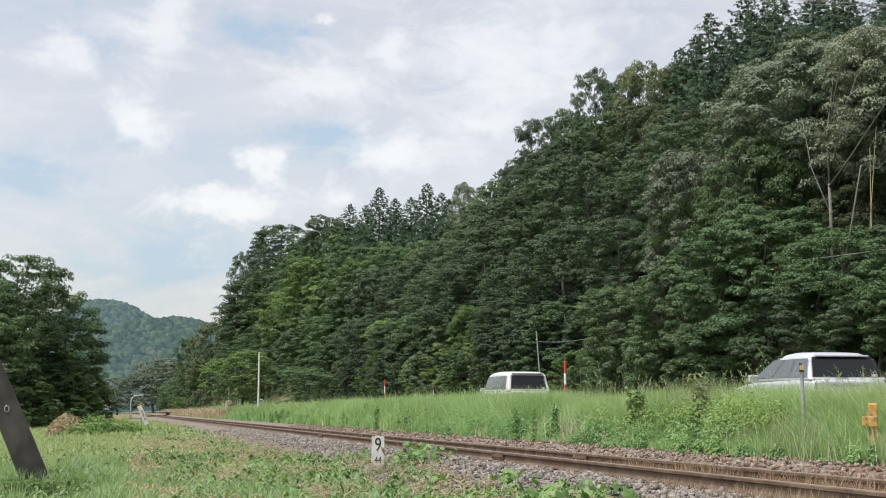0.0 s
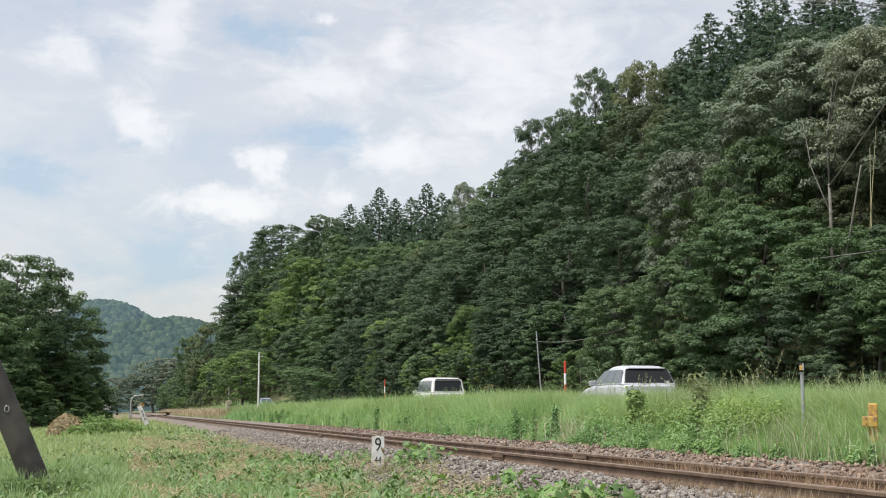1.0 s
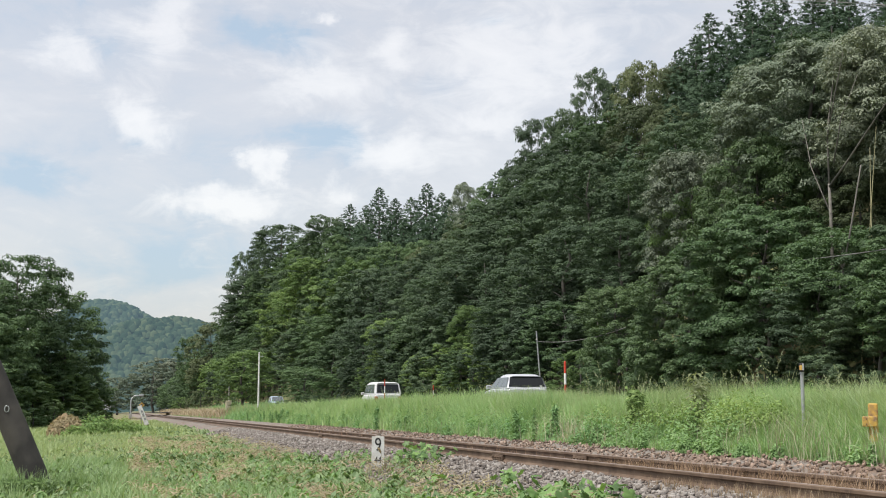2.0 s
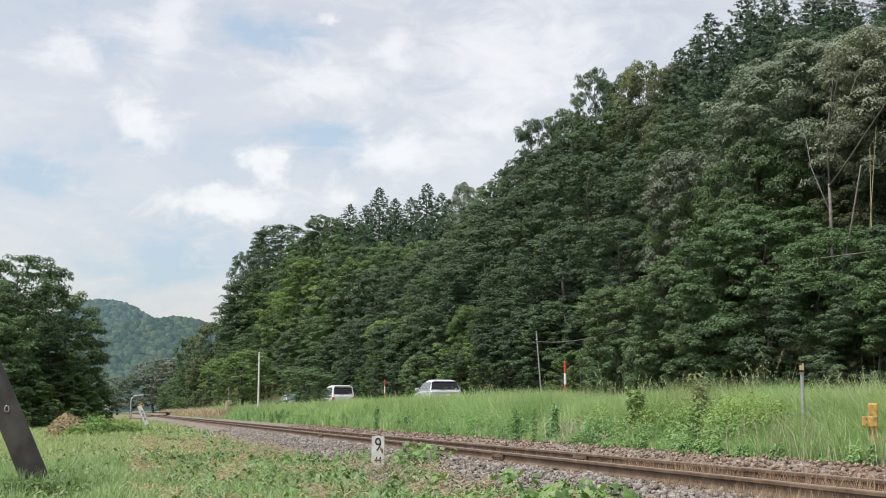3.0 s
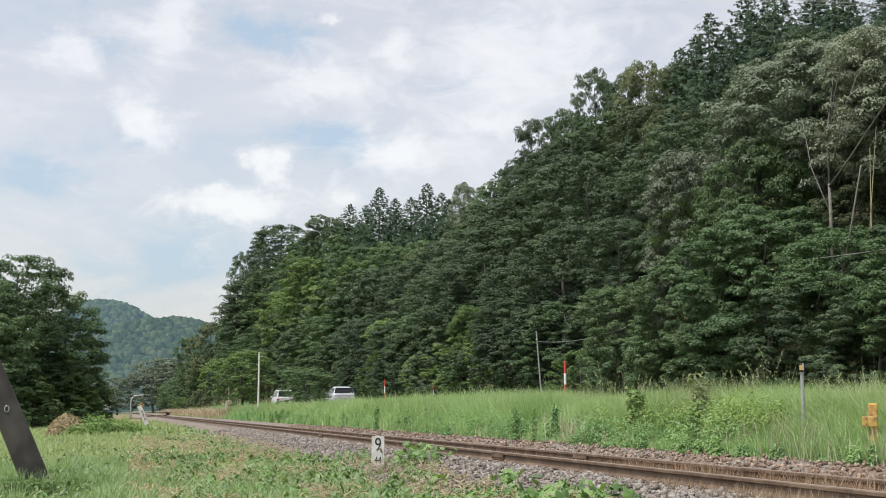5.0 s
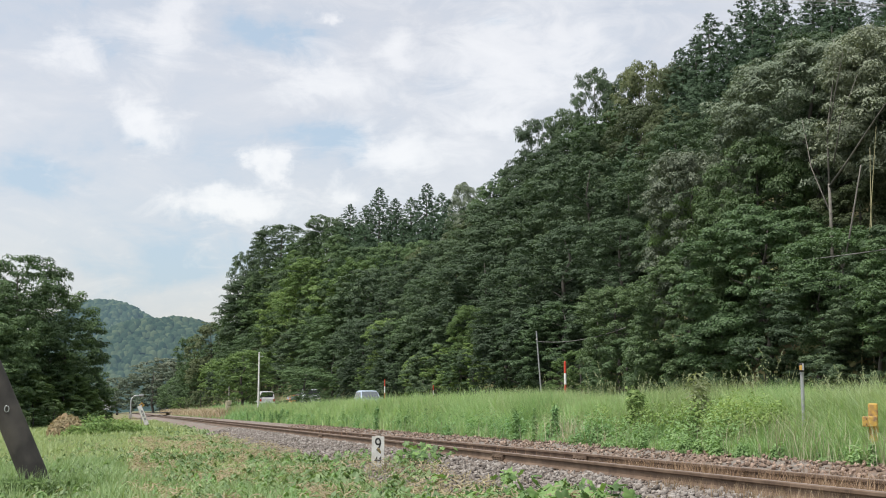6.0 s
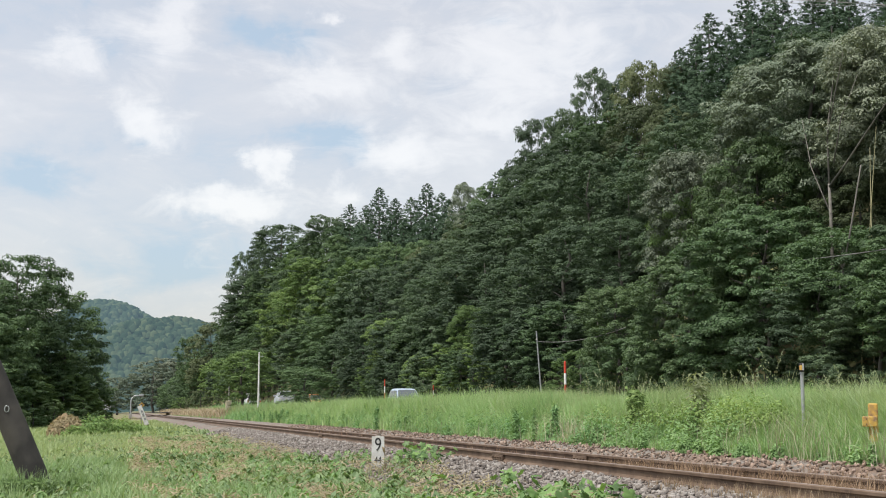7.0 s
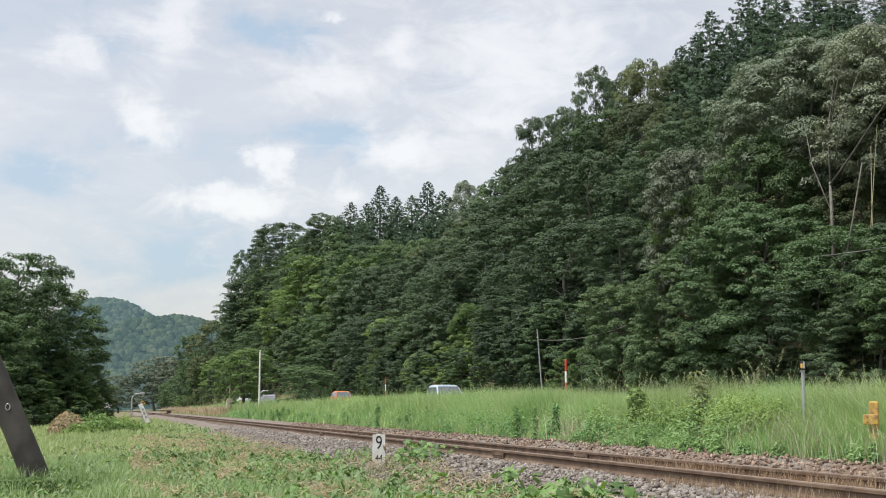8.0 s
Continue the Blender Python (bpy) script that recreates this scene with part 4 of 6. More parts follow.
    tp = ns.new("ShaderNodeBsdfTransparent")
    ad = ns.new("ShaderNodeAddShader")
    ln.new(tp.outputs[0], ad.inputs[0])
    ln.new(em.outputs[0], ad.inputs[1])
    ln.new(ad.outputs[0], ns["Material Output"].inputs["Surface"])
    me = to_mesh(bm, "backdrop_clouds", m, True)
    ob = new("backdrop_clouds", me)
    return tagged(ob, "broken white and grey summer clouds drifting over pale blue", "clouds", kind="structure")


build_ground()
build_road()
build_track()
build_ballast()
build_hills()
CLOUD_DOME = build_cloud_dome()
build_forest()
build_left_trees()
build_mid_trees()
build_grass()
# ---- vehicles ----
def quad_part(name, corners, inset, thick, material, parent, label=""):
    """A thin pane or panel that lies on the quad given by four corners, inset from its edges."""
    c = [Vector(p) for p in corners]
    def at(u, v):
        return (c[0].lerp(c[1], u)).lerp(c[3].lerp(c[2], u), v)
    n = (c[1] - c[0]).cross(c[3] - c[0]).normalized()
    u0, u1, v0, v1 = inset
    bm = bmesh.new()
    f = [bm.verts.new(at(u, v) + n * thick) for u, v in ((u0, v0), (u1, v0), (u1, v1), (u0, v1))]
    b = [bm.verts.new(at(u, v) - n * 0.01) for u, v in ((u0, v0), (u1, v0), (u1, v1), (u0, v1))]
    bm.faces.new(f)
    for k in range(4):
        bm.faces.new((f[k], b[k], b[(k + 1) % 4], f[(k + 1) % 4]))
    return part(name, bm, material, parent, label)


def loft(bm, sections):
    """Skin over closed sections with the same number of points."""
    rings = [[bm.verts.new(p) for p in s] for s in sections]
    n = len(rings[0])
    for a, b in zip(rings, rings[1:]):
        for k in range(n):
            bm.faces.new((a[k], a[(k + 1) % n], b[(k + 1) % n], b[k]))
    bm.faces.new(rings[0])
    bm.faces.new(list(reversed(rings[-1])))
    bmesh.ops.recalc_face_normals(bm, faces=bm.faces)
    return bm


def body_section(y, w, z0, z1, crown=0.03):
    """A rounded cross-section of the lower body at y."""
    h = w / 2
    right = [(h * 0.80, z0), (h * 0.95, z0 + 0.06), (h, z0 + 0.25), (h * 0.995, z0 + (z1 - z0) * 0.62), (h * 0.965, z1 - 0.07), (h * 0.90, z1 - 0.012), (h * 0.6, z1 + crown * 0.7)]
    return [(x, y, z) for x, z in right] + [(0, y, z1 + crown)] + [(-x, y, z) for x, z in reversed(right)]


def soften(bm, r):
    """Round off the sharp edges of a body shell."""
    es = [e for e in bm.edges if len(e.link_faces) == 2 and e.calc_face_angle(0) > radians(32)]
    bmesh.ops.bevel(bm, geom=es, offset=r, segments=3, affect="EDGES", profile=0.5, clamp_overlap=True)


def vehicle(name, label, L, W, H, belt, hood, rear_rake, front_rake, tuck, paint, lamp_wrap, wrap=0.0):
    """A car with its rear at y = 0 and its front at y = L."""
    car = thing(name, label, "car")
    bm = bmesh.new()
    z0 = 0.22
    loft(bm, [body_section(0.02, W * 0.90, z0 + 0.12, belt - 0.05, 0.0), body_section(0.10, W * 0.965, z0, belt - 0.01, 0.0), body_section(0.6, W, z0 - 0.03, belt, 0.0),
              body_section(L - hood - 0.2, W, z0 - 0.03, belt - 0.03, 0.0), body_section(L - hood * 0.55, W * 0.99, z0 - 0.02, belt - 0.12, 0.04), body_section(L - 0.18, W * 0.95, z0, belt - 0.27, 0.02), body_section(L - 0.02, W * 0.82, z0 + 0.10, belt - 0.38, 0.0)])
    soften(bm, 0.035)
    body = part("body", bm, paint, car)
    # greenhouse: eight corners, then rounded
    wb, wt = W * 0.94 / 2, W * 0.94 / 2 - tuck
    yb0, yb1 = 0.05, L - hood
    yt0, yt1 = yb0 + rear_rake, yb1 - front_rake
    zb, zt = belt - 0.04, H
    bm = bmesh.new()
    nb = 6
    secs = []
    for k in range(nb + 1):
        t = k / nb
        yb, yt = yb0 + (yb1 - yb0) * t, yt0 + (yt1 - yt0) * t
        arch = 0.035 * math.sin(math.pi * t) - (0.035 if t in (0, 1) else 0)
        half = [(wb, yb, zb), (wt + (wb - wt) * 0.10, yt + (yb - yt) * 0.10, zt + arch - 0.11), (wt - 0.03, yt + (yb - yt) * 0.03, zt + arch - 0.035), (wt - 0.14, yt, zt + arch - 0.006), (wt * 0.4, yt, zt + arch)]
        secs.append(half + [(-x, y, z) for x, y, z in reversed(half)])
    loft(bm, secs)
    soften(bm, 0.05)
    cabin = part("cabin", bm, paint, car)
    def lerp3(a, b, k):
        return tuple(p + (q - p) * k for p, q in zip(a, b))
    top_k = 0.90
    rl, rr_ = (-wb, yb0, zb), (wb, yb0, zb)
    rtl, rtr = lerp3(rl, (-wt, yt0, zt), top_k), lerp3(rr_, (wt, yt0, zt), top_k)
    win = quad_part("rear_window", (rl, rr_, rtr, rtl), (0.07 - wrap, 0.93 + wrap, 0.15, 0.90 + wrap), 0.012, GLASS, car, "dark tinted rear window")
    bmw = bmesh.new()
    p0 = Vector(lerp3(rl, rtl, 0.16)).lerp(Vector(lerp3(rr_, rtr, 0.16)), 0.5)
    tube(bmw, [p0 + Vector((0, -0.03, 0)), p0 + Vector((-0.30, -0.028, 0.05))], [0.012, 0.007], 5)
    part("wiper", bmw, TRIM, win)
    part("sticker", box(bmesh.new(), 0.09, 0.006, 0.05, tuple(Vector(lerp3(rr_, rtr, 0.2)) + Vector((-0.22, -0.022, 0)))), LAMP_CLEAR, win, "small white sticker")
    fl, fr = (wb, yb1, zb), (-wb, yb1, zb)
    ftl, ftr = lerp3(fl, (wt, yt1, zt), top_k), lerp3(fr, (-wt, yt1, zt), top_k)
    quad_part("windscreen", (fl, fr, ftr, ftl), (0.06, 0.94, 0.08, 0.97), 0.012, GLASS_SIDE, car, "sloping glass windscreen")
    for s in (-1, 1):
        a, b = (s * wb, yb0, zb), (s * wb, yb1, zb)
        at_, bt_ = lerp3(a, (s * wt, yt0, zt), 0.86), lerp3(b, (s * wt, yt1, zt), 0.86)
        q = (b, a, at_, bt_) if s < 0 else (a, b, bt_, at_)
        cuts = ((0.09 - wrap * 1.4, 0.33), (0.355 - wrap * 0.3, 0.62), (0.645 - wrap * 0.3, 0.95))
        for u0, u1 in cuts:
            if s < 0:
                u0, u1 = 1 - u1, 1 - u0
            quad_part("side_window", q, (u0, u1, 0.14, 0.93), 0.012, GLASS_SIDE, car, "tinted side window, grey base for the sky's reflection")
        mir = part("door_mirror", box(bmesh.new(), 0.20, 0.10, 0.15, (s * (W / 2 + 0.09), yb1 - 0.55, zb + 0.06), 0.03), paint, car)
        part("mirror_glass", box(bmesh.new(), 0.15, 0.01, 0.11, (s * (W / 2 + 0.09), yb1 - 0.606, zb + 0.06), 0.003), ALLOY, mir)
        lw = 0.20 if lamp_wrap else 0.30
        part("tail_lamp", box(bmesh.new(), lw, 0.12, 0.28 if lamp_wrap else 0.16, (s * (W * 0.455 - lw / 2 + 0.02), 0.075, belt - 0.28), 0.03), LAMP_RED if lamp_wrap else LAMP_CLEAR, car, "red tail lamp" if lamp_wrap else "clear tail lamp")
        part("headlight", box(bmesh.new(), 0.34, 0.20, 0.15, (s * W * 0.34, L - 0.16, belt - 0.36), 0.04), LAMP_CLEAR, car, "clear headlight")
    part("roof_spoiler", box(bmesh.new(), wt * 1.7, 0.26, 0.035, (0, yt0 + 0.02, zt - 0.055), 0.012), paint, car)
    part("rear_bumper", box(bmesh.new(), W * 0.90, 0.16, 0.26, (0, 0.03, 0.46), 0.05), paint, car)
    part("front_bumper", box(bmesh.new(), W * 0.84, 0.18, 0.26, (0, L - 0.06, 0.42), 0.05), paint, car)
    part("grille", box(bmesh.new(), W * 0.42, 0.03, 0.10, (0, L - 0.01, belt - 0.46), 0.01), TRIM, car)
    part("tailgate_trim", box(bmesh.new(), W * 0.46, 0.03, 0.05, (0, 0.035, belt - 0.14), 0.01), LAMP_CLEAR, car, "bright garnish bar")
    plate = part("number_plate", box(bmesh.new(), 0.33, 0.02, 0.165, (0, 0.02, belt - 0.30), 0.004), LAMP_CLEAR, car, "white plate with grey bars")
    part("plate_bar", box(bmesh.new(), 0.24, 0.006, 0.06, (0, 0.008, belt - 0.325)), BAR_GREY, plate)
    wheels = []
    for s in (-1, 1):
        for y in (0.85, L - 0.90):
            bm = bmesh.new()
            prof = [(-0.10, 0.21), (-0.10, 0.30), (-0.07, 0.325), (0.07, 0.325), (0.10, 0.30), (0.10, 0.21)]
            rings = []
            for px, pr in prof:
                rings.append([bm.verts.new((px, math.cos(k * math.pi / 12) * pr, math.sin(k * math.pi / 12) * pr)) for k in range(24)])
            for a, b in zip(rings, rings[1:] + rings[:1]):
                for k in range(24):
                    bm.faces.new((a[k], a[(k + 1) % 24], b[(k + 1) % 24], b[k]))
            w = part("wheel", bm, TYRE, car, "black rubber tyre on an alloy rim")
            w.location = (s * (W / 2 - 0.11), y, 0.325)
            bm = bmesh.new()
            for k in range(5):
                box(bm, 0.03, 0.07, 0.21, (0, 0, 0.115), 0.0, None)
                new_v = list(bm.verts)[-8:]
                bmesh.ops.rotate(bm, cent=(0, 0, 0), matrix=Matrix.Rotation(k * 1.2566, 3, "X"), verts=new_v)
            tube(bm, [(-0.05, 0, 0), (0.07, 0, 0)], [0.06, 0.05], 10)
            part("rim", bm, ALLOY, w, "spoked alloy rim")
            wheels.append(w)
    return car, wheels


VAN, VAN_WHEELS = vehicle("minivan", "white minivan driving away with dark rear window", 4.6, 1.70, 1.82, 1.14, 0.85, 0.22, 0.75, 0.10, PAINT_WHITE, True)
MPV, MPV_WHEELS = vehicle("people_carrier", "pearl silver people carrier driving away with roof spoiler", 4.1, 1.64, 1.72, 1.25, 1.36, 0.32, 1.10, 0.16, PAINT_SILVER, False, 0.035)
KEI, KEI_WHEELS = vehicle("estate_car", "pale blue boxy small estate car coming towards the camera", 4.0, 1.66, 1.54, 0.93, 0.95, 0.25, 0.7, 0.12, PAINT_BLUE, True)
HATCH, HATCH_WHEELS = vehicle("hatchback", "orange small hatchback coming towards the camera", 3.8, 1.66, 1.43, 0.90, 0.9, 0.45, 0.75, 0.16, PAINT_ORANGE, True)


# ---- signs, posts and wires ----
def text_part(name, body, size, material, parent, m, label=""):
    cu = bpy.data.curves.new(name, "FONT")
    cu.body, cu.size, cu.align_x, cu.align_y, cu.extrude = body, size, "CENTER", "CENTER", 0.002
    tmp = bpy.data.objects.new(name, cu)
    scene.collection.objects.link(tmp)
    bpy.context.view_layer.update()
    me = bpy.data.meshes.new_from_object(tmp.evaluated_get(bpy.context.evaluated_depsgraph_get()))
    bpy.data.objects.remove(tmp)
    me.materials.clear()
    me.materials.append(material)
    ob = new(name, me)
    ob.parent = parent
    ob.matrix_local = m
    return tagged(ob, label)


def build_marker():
    t = thing("track_marker", "white trackside marker board with black numbers 9 and 44", "marker sign", at=(4.77, 22.4, -0.37), rz=-8)
    part("post", box(bmesh.new(), 0.09, 0.07, 0.62, (0, 0.035, 0.27), 0.01), CONCRETE, t, "weathered square post")
    part("cap", box(bmesh.new(), 0.07, 0.06, 0.05, (0.02, 0.035, 0.60), 0.012), SLEEPER, t)
    b = part("board", box(bmesh.new(), 0.235, 0.022, 0.56, (0, -0.014, 0.285), 0.004), WHITE, t, "white painted board")
    stretch = Matrix.Diagonal((0.95, 1.25, 1, 1))
    text_part("number", "9", 0.28, BLACK, b, pose(0, -0.026, 0.405, 90, 0, 0) @ stretch, "black number 9")
    text_part("number", "44", 0.145, BLACK, b, pose(0, -0.026, 0.13, 90, 0, 0) @ stretch, "black number 44")


def build_foxtail():
    """A dry grass head that nods before the marker board."""
    t = thing("grass_stalk", "dry grass stalk with a tan seed head swaying", "grass stalk", at=(4.80, 22.1, -0.42))
    part("stem", tube(bmesh.new(), [(0, 0, 0), (0.01, 0, 0.18), (0.0, 0, 0.34)], [0.004, 0.003, 0.002], 5), GRASS_DRY, t)
    bm = tube(bmesh.new(), [(0.0, 0, 0.31), (-0.01, 0, 0.35), (-0.03, 0, 0.40), (-0.055, 0, 0.43)], [0.006, 0.022, 0.024, 0.006], 7)
    part("seed_head", bm, GRASS_DRY, t, "fluffy tan seed head")
    return t


def build_leaning_pole():
    t = thing("leaning_pole", "dark tarred brace pole leaning over the grass", "pole", at=(-0.90, 18.5, -0.61))
    d = Vector((-0.31, 0, 0.71)).normalized()
    part("shaft", tube(bmesh.new(), [d * -0.3, d * 0.3, d * 2.5, d * 5.2], [0.195, 0.192, 0.176, 0.155], 20), TARRED, t, smooth=True)
    p = d * 1.42 + Vector((0.02, -0.175, 0.0))
    bm = bmesh.new()
    n = 12
    tube(bm, [p + Vector((math.cos(k * 0.5236) * 0.03, -0.012, math.sin(k * 0.5236) * 0.045)) for k in range(n + 1)], [0.008] * (n + 1), 6)
    part("eye_bolt", bm, GALV, t, "steel ring bolt")
    part("band", tube(bmesh.new(), [d * 3.2, d * 3.26], [0.166, 0.166], 20), GALV, t, "steel strap")


def snow_pole(x, y, top, r=0.045):
    z = float(ground_z(x, y))
    t = thing("snow_pole", "red and white striped snow marker pole beside the road", "marker pole", "snow poles", at=(x, y, z))
    h = top - z
    cuts = [(-0.2, h * 0.50, WHITE, "white"), (h * 0.50, h * 0.66, RED, "red"), (h * 0.66, h * 0.83, WHITE, "white"), (h * 0.83, h, RED, "red")]
    for a, b, m, c in cuts:
        part("stripe", rod((0, 0, a), (0, 0, b), r, r, 12), m, t, c + " painted band")
    part("cap", rod((0, 0, h), (0, 0, h + 0.03), r * 0.8, r * 0.4, 12), RED, t)


def build_reflector_post():
    z = float(ground_z(8.85, 14.5))
    t = thing("reflector_post", "thin grey steel post with a small yellow reflector", "post", at=(8.85, 14.5, z), rz=-34)
    h = 1.292 - z
    part("post", rod((0, 0, -0.2), (0, 0, h - 0.05), 0.024, 0.024, 12), GALV, t)
    p = part("plate", box(bmesh.new(), 0.066, 0.03, 0.115, (0, -0.03, h - 0.055), 0.006), BLACK, t, "black backing plate")
    part("reflector", box(bmesh.new(), 0.036, 0.012, 0.062, (-0.008, -0.05, h - 0.06), 0.004), YELLOW, p, "yellow reflector")
    part("strip", box(bmesh.new(), 0.022, 0.010, 0.09, (0.021, -0.05, h - 0.05), 0.003), GALV, p, "pale edge strip")
    part("clamp", rod((0, 0, h - 0.14), (0, 0, h - 0.12), 0.029, 0.029, 12), GALV, t)


def build_yellow_device():
    z = float(ground_z(8.55, 12.54)) - 0.02
    t = thing("trackside_device", "faded yellow trackside post with a small box", "trackside post", at=(8.55, 12.54, z), rz=-35)
    h = 0.74 - z
    part("post", box(bmesh.new(), 0.105, 0.105, h - 0.12, (0.015, 0, (h - 0.12) / 2), 0.015), YELLOW, t)
    part("box", box(bmesh.new(), 0.165, 0.13, 0.12, (-0.025, -0.03, h - 0.20), 0.012), YELLOW, t, "yellow junction box")
    part("cap", box(bmesh.new(), 0.11, 0.11, 0.17, (0.015, 0, h - 0.075), 0.02), YELLOW, t)
    for dz in (0.17, 0.23):
        part("bolt", rod((-0.06, -0.09, h - dz), (-0.06, -0.102, h - dz), 0.008, 0.008, 8), RUST, t)
    part("band", box(bmesh.new(), 0.115, 0.115, 0.03, (0.015, 0, h - 0.42), 0.004), YELLOW, t)


def cable(name, p0, p1, sag, r, label, group=""):
    a, b = Vector(p0), Vector(p1)
    pts = [a.lerp(b, k / 14) - Vector((0, 0, sag * 4 * (k / 14) * (1 - k / 14))) for k in range(15)]
    ob = new(name, to_mesh(tube(bmesh.new(), pts, [r] * 15, 6), name, CABLE, True))
    return tagged(ob, label, "cable", group)


def build_poles():
    z = float(ground_z(9.6, 84.5))
    t = thing("steel_pole", "slim white painted steel pole beside the railway", "pole", at=(9.6, 84.5, z))
    part("shaft", rod((0, 0, -0.3), (0, 0, 4.62 - z), 0.07, 0.055, 12), WHITE, t)
    part("cap", rod((0, 0, 4.62 - z), (0, 0, 4.70 - z), 0.07, 0.02, 12), GALV, t)
    part("bracket", box(bmesh.new(), 0.34, 0.04, 0.05, (0.12, 0, 4.4 - z), 0.01), GALV, t)
    z = float(ground_z(9.6, 106.6))
    t = thing("equipment_post", "grey post with a cream equipment box", "post", at=(9.6, 106.6, z))
    part("shaft", rod((0, 0, -0.3), (0, 0, 2.95 - z), 0.085, 0.07, 12), CONCRETE, t)
    bx = part("cabinet", box(bmesh.new(), 0.48, 0.35, 1.0, (-0.05, -0.22, 0.95), 0.03), CREAM, t, "cream metal cabinet")
    part("cabinet_door", box(bmesh.new(), 0.40, 0.02, 0.86, (-0.05, -0.40, 0.95), 0.006), CREAM, bx)
    part("stand", box(bmesh.new(), 0.42, 0.3, 0.5, (-0.05, -0.22, 0.22), 0.02), CONCRETE, t)
    z = float(ground_z(21.0, 59.2))
    t = thing("service_pole", "pale leaning service pole at the forest edge", "pole", at=(21.0, 59.2, z))
    part("shaft", rod((0.22, 0, -0.3), (-0.12, 0, 4.75 - z), 0.045, 0.036, 12), GALV, t)
    part("insulator", rod((-0.14, 0, 4.3 - z), (-0.14, -0.14, 4.3 - z), 0.03, 0.03, 8), CONCRETE, t)
    cable("service_wire", (20.85, 59.0, 4.2), (21.6, 49.5, 4.3), 0.25, 0.016, "thin grey service wire into the trees")
    cable("overhead_wire", (24.0, 43.6, 6.5), (21.2, 28.0, 5.2), 0.12, 0.018, "pale wire crossing before the forest")
    cable("overhead_wire", (21.6, 43.0, 17.4), (21.6, 22.0, 9.7), 0.12, 0.009, "thin overhead wire above the road", "overhead wires")
    cable("overhead_wire", (21.9, 43.0, 17.2), (21.9, 22.0, 9.75), 0.12, 0.007, "thin overhead wire above the road", "overhead wires")
    cable("overhead_wire", (21.2, 43.0, 17.6), (21.2, 22.0, 9.5), 0.10, 0.007, "thin overhead wire above the road", "overhead wires")


def build_far_signs():
    z = float(ground_z(2.6, 95.7))
    t = thing("leaning_sign", "white leaning trackside board with grey marks", "sign", at=(2.6, 95.7, z))
    d = Vector((-0.62, 0, 1.45)).normalized()
    rot = Matrix.Rotation(math.atan2(d.x, d.z), 4, "Y")
    b = part("board", box(bmesh.new(), 0.33, 0.06, 1.55, (0, 0, 0.98), 0.01, None), WHITE, t, "white painted board")
    b.matrix_local = rot
    for zz, hh in ((1.3, 0.16), (1.0, 0.22), (0.68, 0.16)):
        part("mark", box(bmesh.new(), 0.13, 0.01, hh, (0.02, -0.036, zz)), BAR_GREY, b)
    part("foot", box(bmesh.new(), 0.2, 0.08, 0.5, (0, 0.02, 0.1), 0.01), TARRED, t).matrix_local = rot
    t = thing("warning_sign", "small yellow diamond warning sign on a post", "sign", at=(2.4, 110.0, float(ground_z(2.4, 110.0))))
    part("post", rod((0, 0, -0.2), (0, 0, 1.7), 0.035, 0.03, 8), GALV, t)
    m = Matrix.Rotation(radians(45), 4, "Y")
    p = part("plate", box(bmesh.new(), 0.36, 0.03, 0.36, (0, -0.05, 1.75), 0.01, m), YELLOW, t, "yellow diamond plate")
    part("arrow", box(bmesh.new(), 0.10, 0.01, 0.16, (0, -0.072, 1.75)), BLACK, p)
    z = float(ground_z(2.9, 215))
    t = thing("crossing_post", "hooked pale lamp post at the level crossing", "lamp post", at=(2.9, 215, z))
    part("post", tube(bmesh.new(), [(0, 0, -0.3), (0, 0, 2.9), (0.12, 0, 3.4), (0.45, 0, 3.75), (0.95, 0, 3.85), (1.5, 0, 3.85)], [0.14, 0.12, 0.11, 0.1, 0.09, 0.08], 10), GALV, t)
    part("lamp_head", box(bmesh.new(), 0.75, 0.5, 0.42, (1.7, 0, 3.9), 0.08), GALV, t, "grey lamp housing")
    part("base", box(bmesh.new(), 0.5, 0.5, 0.8, (0, 0, 0.4), 0.05), CONCRETE, t)
    for x, w, h, z1, lab in ((-1.0, 1.2, 1.7, 2.4, "white equipment cabinet beside the crossing"), (-2.4, 0.5, 1.0, 3.0, "small white sign board beside the crossing")):
        z = float(ground_z(x, 215))
        t = thing("crossing_board", lab, "cabinet" if w > 1 else "sign", at=(x, 215, z))
        part("panel", box(bmesh.new(), w, 0.25, h, (0, 0, z1 - z - h / 2 + 0.2), 0.04), WHITE, t)
        part("post", rod((0, 0.05, -0.2), (0, 0.05, z1 - z - h + 0.4), 0.08, 0.08, 8), GALV, t)
        part("mark", box(bmesh.new(), w * 0.7, 0.02, 0.12, (0, -0.14, z1 - z - 0.3)), BAR_GREY, t)


